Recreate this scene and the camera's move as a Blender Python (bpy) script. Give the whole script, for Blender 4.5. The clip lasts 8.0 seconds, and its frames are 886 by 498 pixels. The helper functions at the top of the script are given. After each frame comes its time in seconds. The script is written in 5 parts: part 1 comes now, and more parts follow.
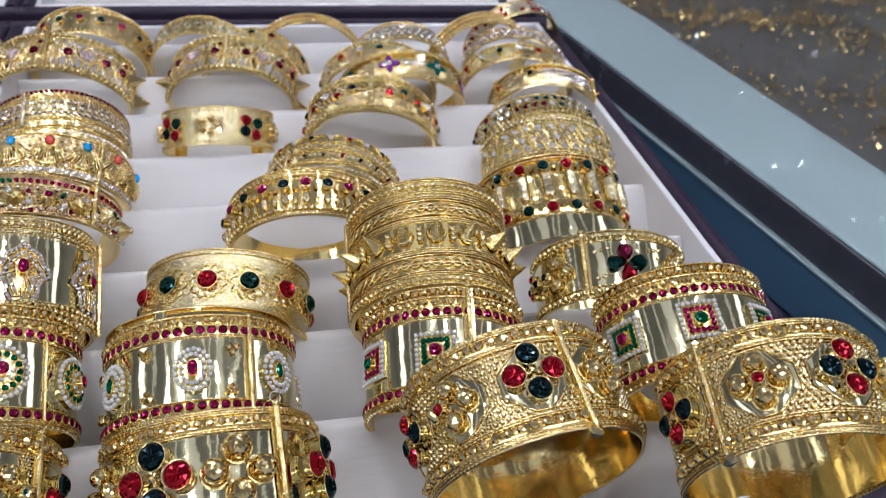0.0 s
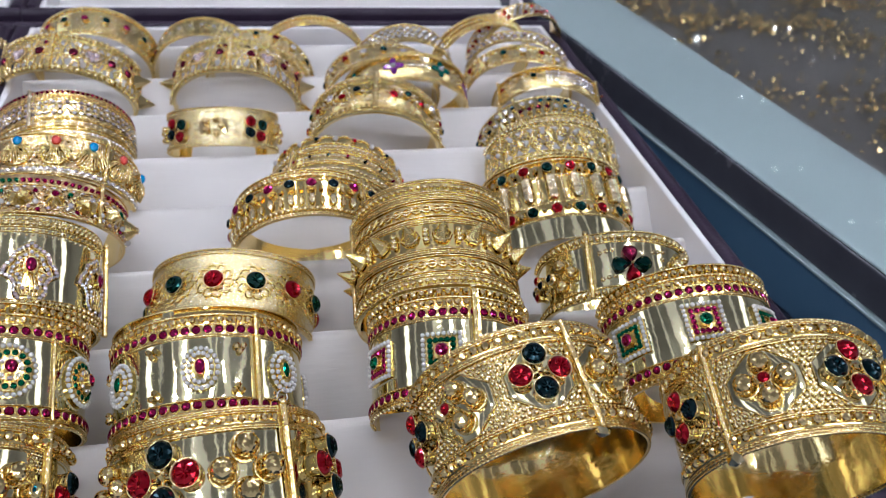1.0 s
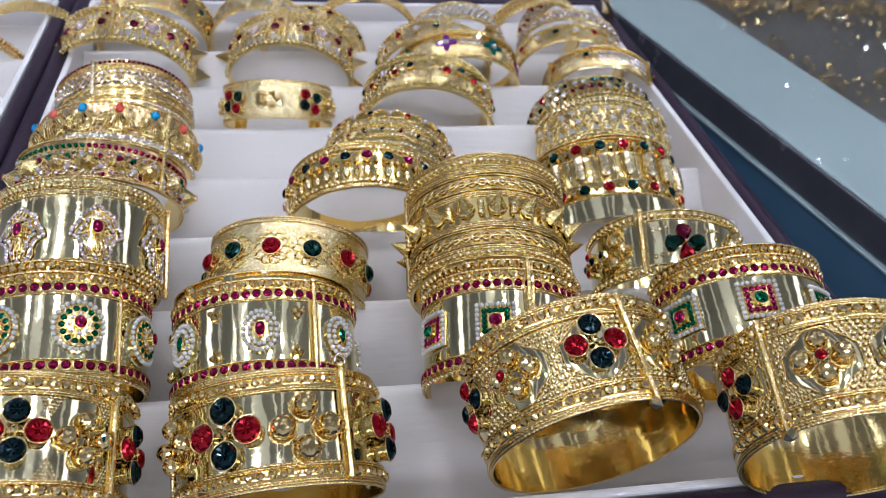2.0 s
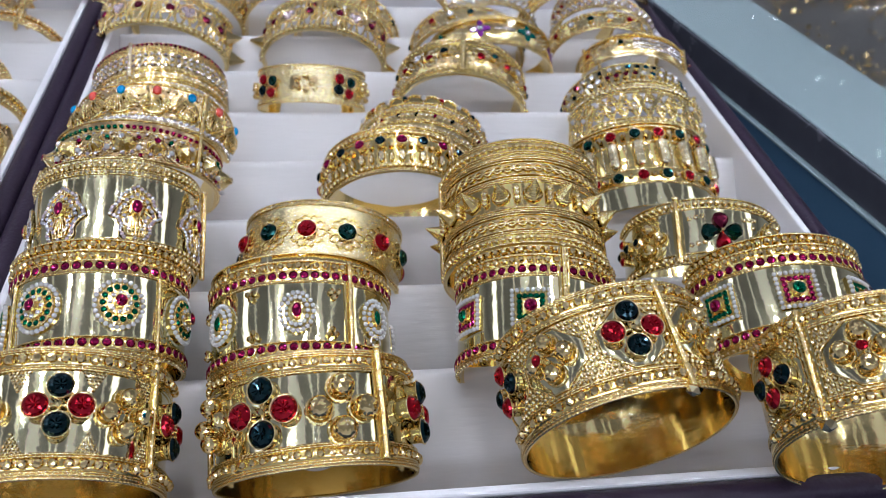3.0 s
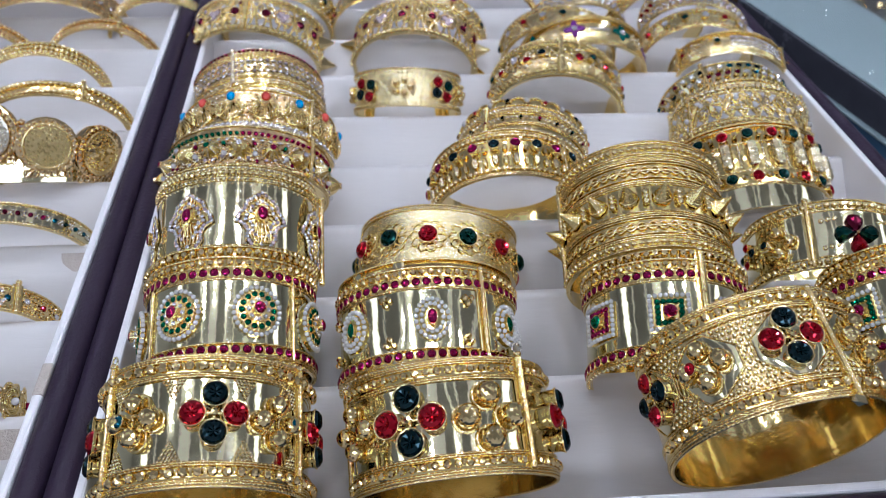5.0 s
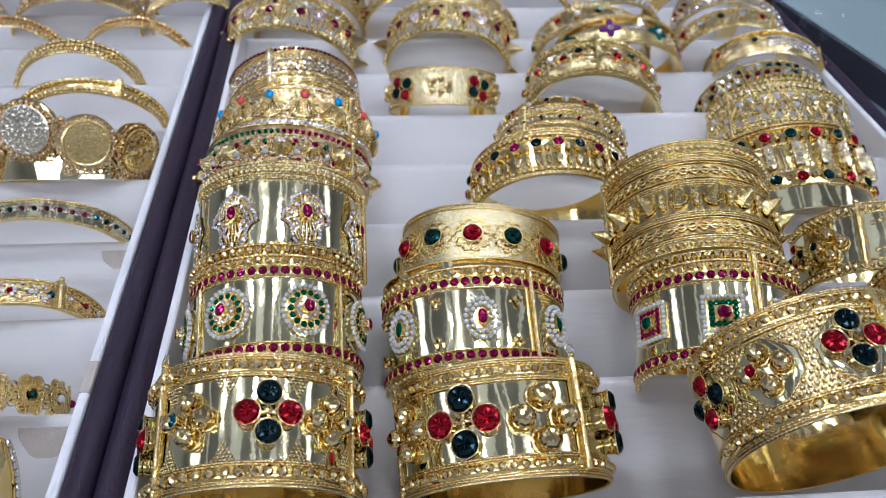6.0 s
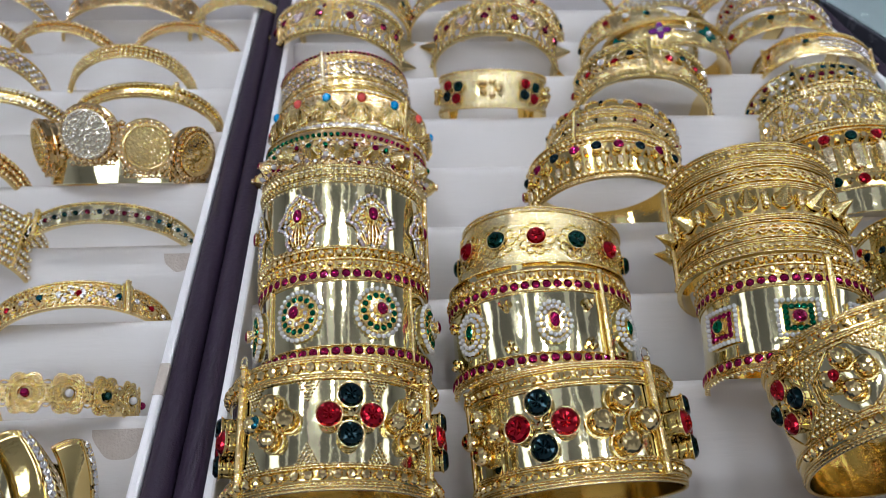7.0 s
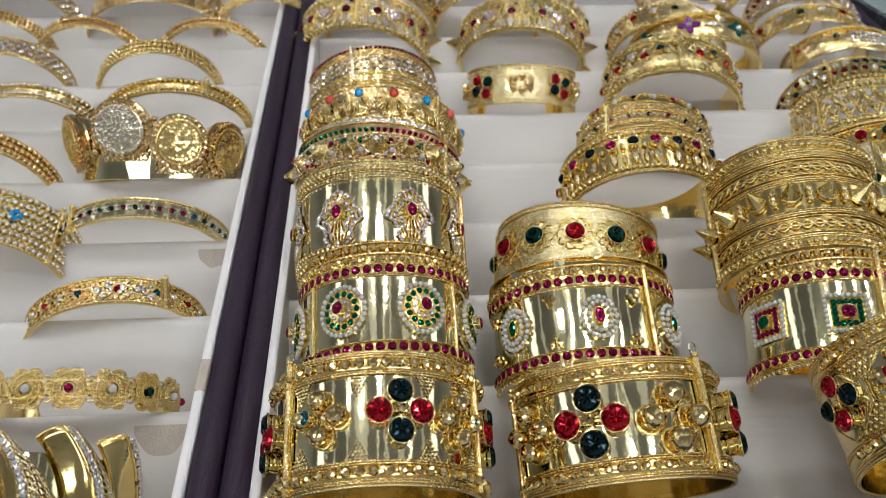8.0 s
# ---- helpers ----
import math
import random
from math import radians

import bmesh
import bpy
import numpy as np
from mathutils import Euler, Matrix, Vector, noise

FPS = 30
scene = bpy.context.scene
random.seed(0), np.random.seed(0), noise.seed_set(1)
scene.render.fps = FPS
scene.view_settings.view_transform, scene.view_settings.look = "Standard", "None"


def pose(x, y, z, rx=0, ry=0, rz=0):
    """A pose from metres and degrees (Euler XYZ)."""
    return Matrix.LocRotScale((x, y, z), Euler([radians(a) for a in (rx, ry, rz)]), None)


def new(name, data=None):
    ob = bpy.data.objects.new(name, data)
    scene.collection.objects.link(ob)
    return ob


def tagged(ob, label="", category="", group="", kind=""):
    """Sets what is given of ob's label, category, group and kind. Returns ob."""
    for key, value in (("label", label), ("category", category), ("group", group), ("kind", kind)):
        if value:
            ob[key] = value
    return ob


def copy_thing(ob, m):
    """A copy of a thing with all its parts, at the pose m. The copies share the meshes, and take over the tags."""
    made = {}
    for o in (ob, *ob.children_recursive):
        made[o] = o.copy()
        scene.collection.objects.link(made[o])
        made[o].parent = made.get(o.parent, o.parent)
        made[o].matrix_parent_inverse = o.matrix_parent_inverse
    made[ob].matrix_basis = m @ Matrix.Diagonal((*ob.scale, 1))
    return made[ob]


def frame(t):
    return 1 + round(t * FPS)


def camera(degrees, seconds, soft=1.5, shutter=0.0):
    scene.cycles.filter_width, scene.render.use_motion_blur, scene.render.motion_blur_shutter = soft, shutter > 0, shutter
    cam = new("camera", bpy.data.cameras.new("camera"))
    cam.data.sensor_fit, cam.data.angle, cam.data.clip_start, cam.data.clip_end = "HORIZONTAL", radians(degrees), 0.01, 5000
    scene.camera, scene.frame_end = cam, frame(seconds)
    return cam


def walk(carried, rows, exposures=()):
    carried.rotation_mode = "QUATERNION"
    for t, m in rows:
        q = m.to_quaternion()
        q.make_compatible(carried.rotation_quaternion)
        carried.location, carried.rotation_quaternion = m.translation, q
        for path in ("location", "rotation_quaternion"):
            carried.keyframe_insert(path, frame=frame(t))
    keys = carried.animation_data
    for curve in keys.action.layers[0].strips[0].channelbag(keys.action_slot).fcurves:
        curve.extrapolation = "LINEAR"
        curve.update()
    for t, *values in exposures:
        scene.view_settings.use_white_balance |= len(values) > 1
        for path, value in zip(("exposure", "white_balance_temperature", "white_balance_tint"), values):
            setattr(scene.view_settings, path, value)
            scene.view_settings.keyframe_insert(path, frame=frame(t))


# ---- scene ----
cam = camera(55.6, 8.0, soft=0.8)
cam.data.dof.use_dof, cam.data.dof.focus_distance, cam.data.dof.aperture_fstop = True, 0.262, 19.0
METRES, EYE, TILT, LEAN, TURN = 0.09, 0.2627, -36.7, -4.47, -12.2
ROWS = [
    (0.0, 0.0, 0.0, 0.0, 0.0, 0.0, 0.0),
    (0.5, 0.0046, -0.012, 0.0016, -0.05, 0.18, 0.18),
    (1.0, -0.0269, -0.0149, -0.0093, -0.08, 0.21, -0.2),
    (1.5, -0.0675, -0.0381, -0.0425, 0.98, -0.07, -1.27),
    (2.0, -0.0996, -0.0541, -0.0594, 2.34, -0.88, -1.71),
    (3.5, -0.1958, -0.0691, -0.087, 4.4, -1.76, -2.95),
    (4.0, -0.2908, -0.0671, -0.0872, 4.97, -1.76, -3.01),
    (4.5, -0.4018, -0.0658, -0.0777, 5.89, -1.76, -2.44),
    (6.0, -0.6257, -0.041, -0.0897, 7.24, -1.69, -2.44),
    (6.5, -0.7222, -0.0512, -0.1015, 7.86, -1.55, -2.75),
    (7.0, -0.8104, -0.0639, -0.0982, 8.42, -1.52, -2.42),
    (7.5, -0.8489, -0.0625, -0.1039, 8.53, -1.53, -2.44),
    (8.0, -0.9407, -0.061, -0.1149, 8.82, -1.67, -2.39),
]
walk(cam, [(t, pose(0, 0, EYE, TILT, LEAN, TURN) @ pose(METRES * x, METRES * y, METRES * z, 90 + pitch, roll, yaw)) for t, x, y, z, yaw, pitch, roll in ROWS],
     [(0.0, -1.08, 5650, 12), (2.0, -1.06, 5550, 12), (3.5, -1.1, 5400, 11), (4.5, -1.12, 5350, 12), (6.0, -1.19, 5280, 11), (7.0, -1.26, 5700, 8), (8.0, -1.3, 6220, 5)])

# ---- light: a closed shop room with a white ceiling, rows of lamps and fill panels ----
world = bpy.data.worlds.new("world")
world.use_nodes = True
world.node_tree.nodes["Background"].inputs[0].default_value = (0.8, 0.85, 0.9, 1)
world.node_tree.nodes["Background"].inputs[1].default_value = 0.05
scene.world = world

CEIL, FLOOR = 1.75, -0.92
LAMPS = [(-1.75, 0.5, 0.10, 2.0, 0.6), (-1.05, 0.4, 0.07, 2.2, 0.45), (-0.52, 0.5, 0.34, 1.8, 1.5), (-0.06, 0.5, 0.035, 2.0, 0.32), (0.14, 0.45, 0.03, 2.0, 0.3),
         (0.62, 0.5, 0.26, 1.9, 1.1), (1.12, 0.4, 0.05, 2.0, 0.4), (1.70, 0.4, 0.12, 2.0, 0.7)]
# Six unseen fill panels, added to brighten the walls, cuff sides and fronts.
LAMPS += [(-2.6, 0.4, 0.6, 1.8, 15), (2.6, 0.4, 0.6, 1.8, 15), (-2.2, 3.6, 0.6, 1.8, 11), (0.9, 3.9, 0.6, 1.8, 11), (-1.2, -1.7, 1.6, 0.5, 40), (1.2, -1.7, 1.6, 0.5, 40)]
for lx, ly, sx, sy, watts in LAMPS:
    lamp = bpy.data.lights.new("ceiling_and_fill_light", "AREA")
    lamp.shape, lamp.size, lamp.size_y = "RECTANGLE", sx, sy
    lamp.energy, lamp.color = watts, (1.0, 0.98, 0.985)
    ob = new("ceiling_and_fill_light", lamp)
    ob.matrix_world = pose(lx, ly, CEIL - 0.05)


# ---- materials ----
def material(name):
    m = bpy.data.materials.new(name)
    m.use_nodes = True
    nt = m.node_tree
    return m, nt, nt.nodes["Principled BSDF"]


def add(nt, kind, **inputs):
    n = nt.nodes.new(kind)
    for k, v in inputs.items():
        n.inputs[k.replace("_", " ")].default_value = v
    return n


def varied(name, c1, c2, rough=(0.3, 0.45), scale=60.0, metal=0.0, bump=0.0, bump_scale=400.0, coat=0.0, distort=0.0, stretch=None):
    """A surface whose colour and gloss vary at two scales, with fine relief."""
    m, nt, b = material(name)
    co = nt.nodes.new("ShaderNodeTexCoord")
    n1 = add(nt, "ShaderNodeTexNoise", Scale=scale, Detail=6.0, Roughness=0.6, Distortion=distort)
    n2 = add(nt, "ShaderNodeTexNoise", Scale=bump_scale, Detail=4.0)
    nt.links.new(co.outputs["Object"], n1.inputs["Vector"])
    if stretch:
        mp = nt.nodes.new("ShaderNodeMapping")
        mp.inputs["Scale"].default_value = stretch
        nt.links.new(co.outputs["Object"], mp.inputs["Vector"])
        nt.links.new(mp.outputs["Vector"], n2.inputs["Vector"])
    else:
        nt.links.new(co.outputs["Object"], n2.inputs["Vector"])
    mix = nt.nodes.new("ShaderNodeMix")
    mix.data_type = "RGBA"
    mix.inputs["A"].default_value, mix.inputs["B"].default_value = (*c1, 1), (*c2, 1)
    nt.links.new(n1.outputs["Fac"], mix.inputs["Factor"])
    nt.links.new(mix.outputs["Result"], b.inputs["Base Color"])
    mr = add(nt, "ShaderNodeMapRange", To_Min=rough[0], To_Max=rough[1])
    nt.links.new(n1.outputs["Fac"], mr.inputs["Value"])
    nt.links.new(mr.outputs["Result"], b.inputs["Roughness"])
    b.inputs["Metallic"].default_value = metal
    b.inputs["Coat Weight"].default_value = coat
    if bump:
        bp = add(nt, "ShaderNodeBump", Strength=bump, Distance=0.0004)
        nt.links.new(n2.outputs["Fac"], bp.inputs["Height"])
        nt.links.new(bp.outputs["Normal"], b.inputs["Normal"])
    return m


GOLD = varied("polished_gold", (0.78, 0.71, 0.43), (0.85, 0.78, 0.52), (0.05, 0.11), 90, 1.0, 0.5, 80, distort=0.6)
# For band insides: bounced light put into the colour as a brighter amber.
GOLD_IN = varied("inner_bounce_gold", (0.985, 0.76, 0.32), (0.99, 0.83, 0.43), (0.06, 0.17), 70, 1.0, 0.6, 90)
GOLD_WORK = varied("worked_gold", (0.94, 0.71, 0.30), (0.98, 0.80, 0.41), (0.08, 0.16), 220, 1.0, 0.15, 900)
GOLD_MATTE = varied("sandblasted_gold", (0.82, 0.68, 0.36), (0.89, 0.77, 0.46), (0.14, 0.24), 150, 1.0, 1.0, 900)
GOLD_ROSE = varied("reddish_gold", (0.92, 0.67, 0.35), (0.96, 0.77, 0.47), (0.08, 0.2), 200, 1.0, 0.2, 900)
GOLD_PALE = varied("pale_gold", (0.88, 0.74, 0.45), (0.93, 0.82, 0.57), (0.06, 0.16), 200, 1.0, 0.15, 900)
ROSE_HAMMER = varied("textured_reddish_gold", (0.91, 0.65, 0.31), (0.96, 0.75, 0.42), (0.06, 0.13), 500, 1.0, 0.5, 600)
GOLD_HAMMER = varied("textured_gold", (0.92, 0.69, 0.29), (0.97, 0.78, 0.40), (0.06, 0.13), 500, 1.0, 0.45, 600)
CHAMPAGNE = varied("champagne_gold", (0.88, 0.79, 0.60), (0.94, 0.87, 0.73), (0.05, 0.12), 200, 1.0, 0.15, 900)
SILVER = varied("silvery_metal", (0.86, 0.84, 0.78), (0.95, 0.93, 0.88), (0.12, 0.3), 300, 1.0, 0.4, 1500)


BEAD_GOLD = varied("cut_gold", (0.93, 0.72, 0.33), (0.97, 0.81, 0.44), (0.04, 0.08), 2, 1.0)
BEAD_PALE = varied("cut_pale_gold", (0.90, 0.74, 0.42), (0.95, 0.83, 0.55), (0.05, 0.1), 2, 1.0)
BEAD_ROSE = varied("cut_reddish_gold", (0.92, 0.66, 0.32), (0.96, 0.76, 0.44), (0.05, 0.1), 2, 1.0)
GRAIN_GOLD = varied("grained_gold", (0.90, 0.74, 0.39), (0.95, 0.82, 0.50), (0.08, 0.14), 300, 1.0)
FIELD_GOLD = varied("satin_gold", (0.87, 0.68, 0.32), (0.93, 0.76, 0.41), (0.12, 0.22), 300, 1.0, 0.5, 900)
YELLOW_GOLD = varied("deep_yellow_gold", (0.93, 0.71, 0.28), (0.97, 0.80, 0.38), (0.05, 0.13), 200, 1.0, 0.12, 500)
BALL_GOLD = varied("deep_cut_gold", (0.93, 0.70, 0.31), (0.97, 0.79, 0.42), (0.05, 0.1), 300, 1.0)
CUT = {"polished_gold": BEAD_GOLD, "worked_gold": BEAD_GOLD, "pale_gold": BEAD_PALE, "reddish_gold": BEAD_ROSE}


def cut(mat):
    """The crisp, cut finish of a small piece in the given gold."""
    return CUT.get(mat.name, mat)


def stone(name, c1, c2, metal=0.9, rough=0.04):
    m = varied(name, c1, c2, (rough, rough + 0.06), 2.5, metal, coat=0.4)
    m.node_tree.nodes["Principled BSDF"].inputs["Coat Roughness"].default_value = 0.03
    return m


RED = stone("red_stone", (0.32, 0.001, 0.009), (0.60, 0.003, 0.024))
RUBY = stone("magenta_stone", (0.27, 0.003, 0.065), (0.48, 0.008, 0.13))
GREEN = stone("green_stone", (0.0, 0.022, 0.022), (0.002, 0.075, 0.06))
EMERALD = stone("bright_green_stone", (0.0, 0.12, 0.05), (0.003, 0.24, 0.11))
NAVY = stone("dark_blue_stone", (0.0005, 0.008, 0.013), (0.002, 0.032, 0.042))
GARNET = stone("garnet_stone", (0.12, 0.002, 0.02), (0.24, 0.006, 0.05))
CLEAR = stone("clear_crystal", (0.80, 0.78, 0.78), (0.95, 0.93, 0.95), 0.85, 0.05)
BLUSH = stone("blush_crystal", (0.85, 0.66, 0.68), (0.95, 0.82, 0.84), 0.7, 0.06)
CREAM = stone("cream_crystal", (0.82, 0.78, 0.66), (0.95, 0.91, 0.80), 0.9, 0.05)
TEAL = stone("teal_stone", (0.0, 0.07, 0.12), (0.01, 0.16, 0.22))
PURPLE = stone("purple_enamel", (0.10, 0.01, 0.13), (0.20, 0.03, 0.24), 0.0, 0.12)
ENAMEL_GREEN = stone("green_enamel", (0.0, 0.06, 0.05), (0.01, 0.12, 0.09), 0.0, 0.12)
PEARL = varied("pearl", (0.50, 0.485, 0.47), (0.64, 0.62, 0.60), (0.12, 0.2), 300, 0.0, coat=1.0)
TURQ = varied("turquoise", (0.01, 0.24, 0.62), (0.03, 0.36, 0.72), (0.15, 0.3), 600, 0.0, coat=0.5)
CORAL = varied("coral", (0.62, 0.06, 0.05), (0.76, 0.13, 0.10), (0.15, 0.3), 600, 0.0, coat=0.5)
WHITE_PAD = varied("white_leatherette", (0.59, 0.56, 0.545), (0.685, 0.66, 0.65), (0.38, 0.55), 14, 0.0, 0.5, 420, stretch=(0.16, 1.0, 1.0))
WHITE_LINING = varied("white_lining", (0.74, 0.72, 0.74), (0.84, 0.82, 0.84), (0.35, 0.5), 25, 0.0, 0.25, 900)
PURPLE_HIDE = varied("dark_purple_leatherette", (0.017, 0.010, 0.022), (0.034, 0.021, 0.042), (0.38, 0.55), 40, 0.0, 0.6, 700)
PURPLE_HIDE.node_tree.nodes["Principled BSDF"].inputs["Specular IOR Level"].default_value = 0.28
TAN_FOAM = varied("worn_tan_backing", (0.40, 0.34, 0.29), (0.56, 0.50, 0.45), (0.7, 0.9), 240, 0.0, 0.9, 1200)
FELT = varied("dark_blue_felt", (0.012, 0.022, 0.040), (0.055, 0.075, 0.11), (0.8, 0.95), 900, 0.0, 0.9, 1600)
BLUE_CLOTH = varied("blue_cloth", (0.06, 0.128, 0.22), (0.092, 0.178, 0.285), (0.5, 0.65), 18, 0.0, 0.4, 1200)
DARK_FRAME = varied("dark_frame", (0.045, 0.047, 0.060), (0.085, 0.086, 0.105), (0.2, 0.32), 30, 0.0, 0.15, 700)
FROST = varied("pale_grey_panel", (0.27, 0.345, 0.36), (0.38, 0.465, 0.48), (0.16, 0.3), 9, 0.0, 0.1, 300)
BROWN = varied("brown_velvet", (0.040, 0.040, 0.041), (0.095, 0.088, 0.082), (0.75, 0.9), 40, 0.0, 0.8, 1500)
PLASTER = varied("white_plaster", (0.74, 0.74, 0.74), (0.80, 0.80, 0.80), (0.8, 0.9), 4, 0.0, 0.3, 120)
CEILING_PAINT = varied("ceiling_paint", (0.70, 0.70, 0.70), (0.77, 0.77, 0.77), (0.8, 0.9), 4, 0.0, 0.3, 120)
FLOOR_TILE = varied("beige_floor", (0.22, 0.20, 0.18), (0.30, 0.28, 0.25), (0.25, 0.4), 3, 0.0, 0.1, 90)
WOOD = varied("dark_counter_wood", (0.05, 0.03, 0.02), (0.11, 0.07, 0.045), (0.3, 0.45), 12, 0.0, 0.3, 160)
LED, _nt, _b = material("lamp_diffuser")
_b.inputs["Emission Color"].default_value = (1.0, 0.97, 0.94, 1)
_b.inputs["Emission Strength"].default_value = 280.0
GLASS, _nt, _b = material("clear_glass")
_b.inputs["Transmission Weight"].default_value = 1.0
_b.inputs["Roughness"].default_value = 0.02
_b.inputs["IOR"].default_value = 1.45


# ---- mesh helpers ----
def mesh(name, verts, faces, mat, smooth=False):
    me = bpy.data.meshes.new(name)
    me.from_pydata([tuple(v) for v in verts], [], faces)
    me.materials.append(mat)
    if smooth:
        me.polygons.foreach_set("use_smooth", [True] * len(me.polygons))
    me.update()
    return me


def put(name, me, parent, m=None, label=""):
    """Links a mesh as one part under a thing or a part."""
    ob = new(name, me)
    ob.parent = parent
    if m is not None:
        ob.matrix_basis = m
    if label:
        ob["label"] = label
    return ob


def thing(name, label, category, group="", kind="", m=None, me=None):
    ob = tagged(new(name, me), label, category, group, kind)
    if m is not None:
        ob.matrix_basis = m
    return ob


def from_bm(name, bm, mat, smooth=False):
    me = bpy.data.meshes.new(name)
    bmesh.ops.recalc_face_normals(bm, faces=bm.faces)
    bm.to_mesh(me)
    bm.free()
    me.materials.append(mat)
    if smooth:
        me.polygons.foreach_set("use_smooth", [True] * len(me.polygons))
    return me


def box_mesh(name, x0, x1, y0, y1, z0, z1, mat, bevel=0.0, segs=2):
    bm = bmesh.new()
    bmesh.ops.create_cube(bm, size=1, matrix=Matrix.LocRotScale(((x0 + x1) / 2, (y0 + y1) / 2, (z0 + z1) / 2), None, (x1 - x0, y1 - y0, z1 - z0)))
    if bevel:
        bmesh.ops.bevel(bm, geom=bm.edges[:] + bm.verts[:], offset=bevel, segments=segs, affect="EDGES", profile=0.5)
    return from_bm(name, bm, mat)


def lathe_mesh(name, prof, n, mat, smooth=False):
    """A shape turned about z: prof is (radius, z) from bottom to top, closed by caps where the radius is not 0."""
    vs, fs = [], []
    for r, z in prof:
        for i in range(n):
            a = 2 * math.pi * i / n
            vs.append((r * math.cos(a), r * math.sin(a), z))
    for k in range(len(prof) - 1):
        for i in range(n):
            j = (i + 1) % n
            fs.append((k * n + i, k * n + j, (k + 1) * n + j, (k + 1) * n + i))
    fs.append(tuple(range((len(prof) - 1) * n, len(prof) * n)))
    fs.append(tuple(reversed(range(n))))
    return mesh(name, vs, fs, mat, smooth)


CACHE = {}


def cached(key, make):
    if key not in CACHE:
        CACHE[key] = make()
    return CACHE[key]


def ico(sub, mat, smooth, sz=1.0):
    mat = cut(mat)

    def make():
        bm = bmesh.new()
        bmesh.ops.create_icosphere(bm, subdivisions=sub, radius=1, matrix=Matrix.Diagonal((1, 1, sz, 1)))
        return from_bm("bead", bm, mat, smooth)
    return cached(("ico", sub, mat.name, smooth, sz), make)


def gem_mesh(mat, n=12):
    """A round brilliant: girdle, two rows of crown facets and a flat table."""
    def make():
        vs, fs = [], []
        rows = [(0.92, -0.35, 0), (1.0, 0.0, 0), (0.84, 0.28, 0.5), (0.57, 0.46, 0)]
        for r, z, o in rows:
            for i in range(n):
                a = 2 * math.pi * (i + o) / n
                vs.append((r * math.cos(a), r * math.sin(a), z))
        for i in range(n):
            j = (i + 1) % n
            fs.append((i, j, n + j, n + i))
            fs += [(n + i, n + j, 2 * n + i), (n + j, 2 * n + j, 2 * n + i)]
            fs += [(2 * n + i, 2 * n + j, 3 * n + j), (2 * n + i, 3 * n + j, 3 * n + i)]
        # the star of pavilion facets that shows through the table
        for i in range(n):
            a = 2 * math.pi * (i + 0.5) / n
            vs.append((0.34 * math.cos(a), 0.34 * math.sin(a), 0.39 - 0.10 * (i % 2)))
        vs.append((0.03, -0.02, 0.24))
        for i in range(n):
            j = (i + 1) % n
            fs += [(3 * n + i, 3 * n + j, 4 * n + i), (4 * n + i, 3 * n + j, 4 * n + j), (4 * n + i, 4 * n + j, 5 * n)]
        return mesh("gemstone", vs, fs, mat)
    return cached(("gem", mat.name, n), make)


def cup_mesh(mat):
    """A bezel: a flared collar that holds a stone."""
    prof = [(0.88, -1.0), (0.90, -0.3), (0.97, -0.12), (1.05, -0.03), (1.07, 0.04), (1.02, 0.08), (0.97, 0.0)]
    return cached(("cup", mat.name), lambda: lathe_mesh("setting", prof, 20, cut(mat), True))


def drop_mesh(mat):
    """A pear-shaped faceted stone, its point at the origin, one long towards +y."""
    def make():
        ring = [(0, 0.02), (0.16, 0.22), (0.30, 0.48), (0.34, 0.72), (0.24, 0.92), (0, 1.0), (-0.24, 0.92), (-0.34, 0.72), (-0.30, 0.48), (-0.16, 0.22)]
        n = len(ring)
        vs = [(x, y, 0) for x, y in ring] + [(x * 0.6, 0.62 + (y - 0.62) * 0.6, 0.17) for x, y in ring] + [(x, y, -0.2) for x, y in ring]
        vs += [(0.0, 0.66, 0.27), (0.0, 0.40, 0.22)]
        fs = []
        for i in range(n):
            j = (i + 1) % n
            fs += [(i, j, n + j, n + i), (2 * n + i, 2 * n + j, j, i), (n + i, n + j, 3 * n + (1 if i in (0, 1, 8, 9) else 0))]
        fs += [(n + 2, 3 * n, 3 * n + 1), (n + 8, 3 * n + 1, 3 * n)]
        return mesh("gemstone", vs, fs, mat)
    return cached(("drop", mat.name), make)


def tubes(name, lines, r, mat, sides=5, closed=False):
    """Wires along polylines, in one mesh."""
    vs, fs = [], []
    for line in lines:
        pts = [Vector(p) for p in line]
        n, base = len(pts), len(vs)
        for i, p in enumerate(pts):
            a = pts[(i - 1) % n] if closed or i else p
            b = pts[(i + 1) % n] if closed or i < n - 1 else p
            d = (b - a).normalized()
            u = d.orthogonal() if abs(d.y) > 0.9 else d.cross(Vector((0, 1, 0))).normalized()
            u.normalize()
            w = d.cross(u)
            for k in range(sides):
                t = 2 * math.pi * k / sides
                vs.append(p + r * (math.cos(t) * u + math.sin(t) * w))
        for i in range(n if closed else n - 1):
            for k in range(sides):
                k2, i2 = (k + 1) % sides, (i + 1) % n
                fs.append((base + i * sides + k, base + i * sides + k2, base + i2 * sides + k2, base + i2 * sides + k))
    return mesh(name, vs, fs, mat, True)


BEAD_V = [(0, 0, 1), (0.8, 0, 0.45), (0.25, 0.76, 0.45), (-0.65, 0.47, 0.45), (-0.65, -0.47, 0.45), (0.25, -0.76, 0.45),
          (0.95, 0, -0.3), (0.29, 0.9, -0.3), (-0.77, 0.56, -0.3), (-0.77, -0.56, -0.3), (0.29, -0.9, -0.3)]
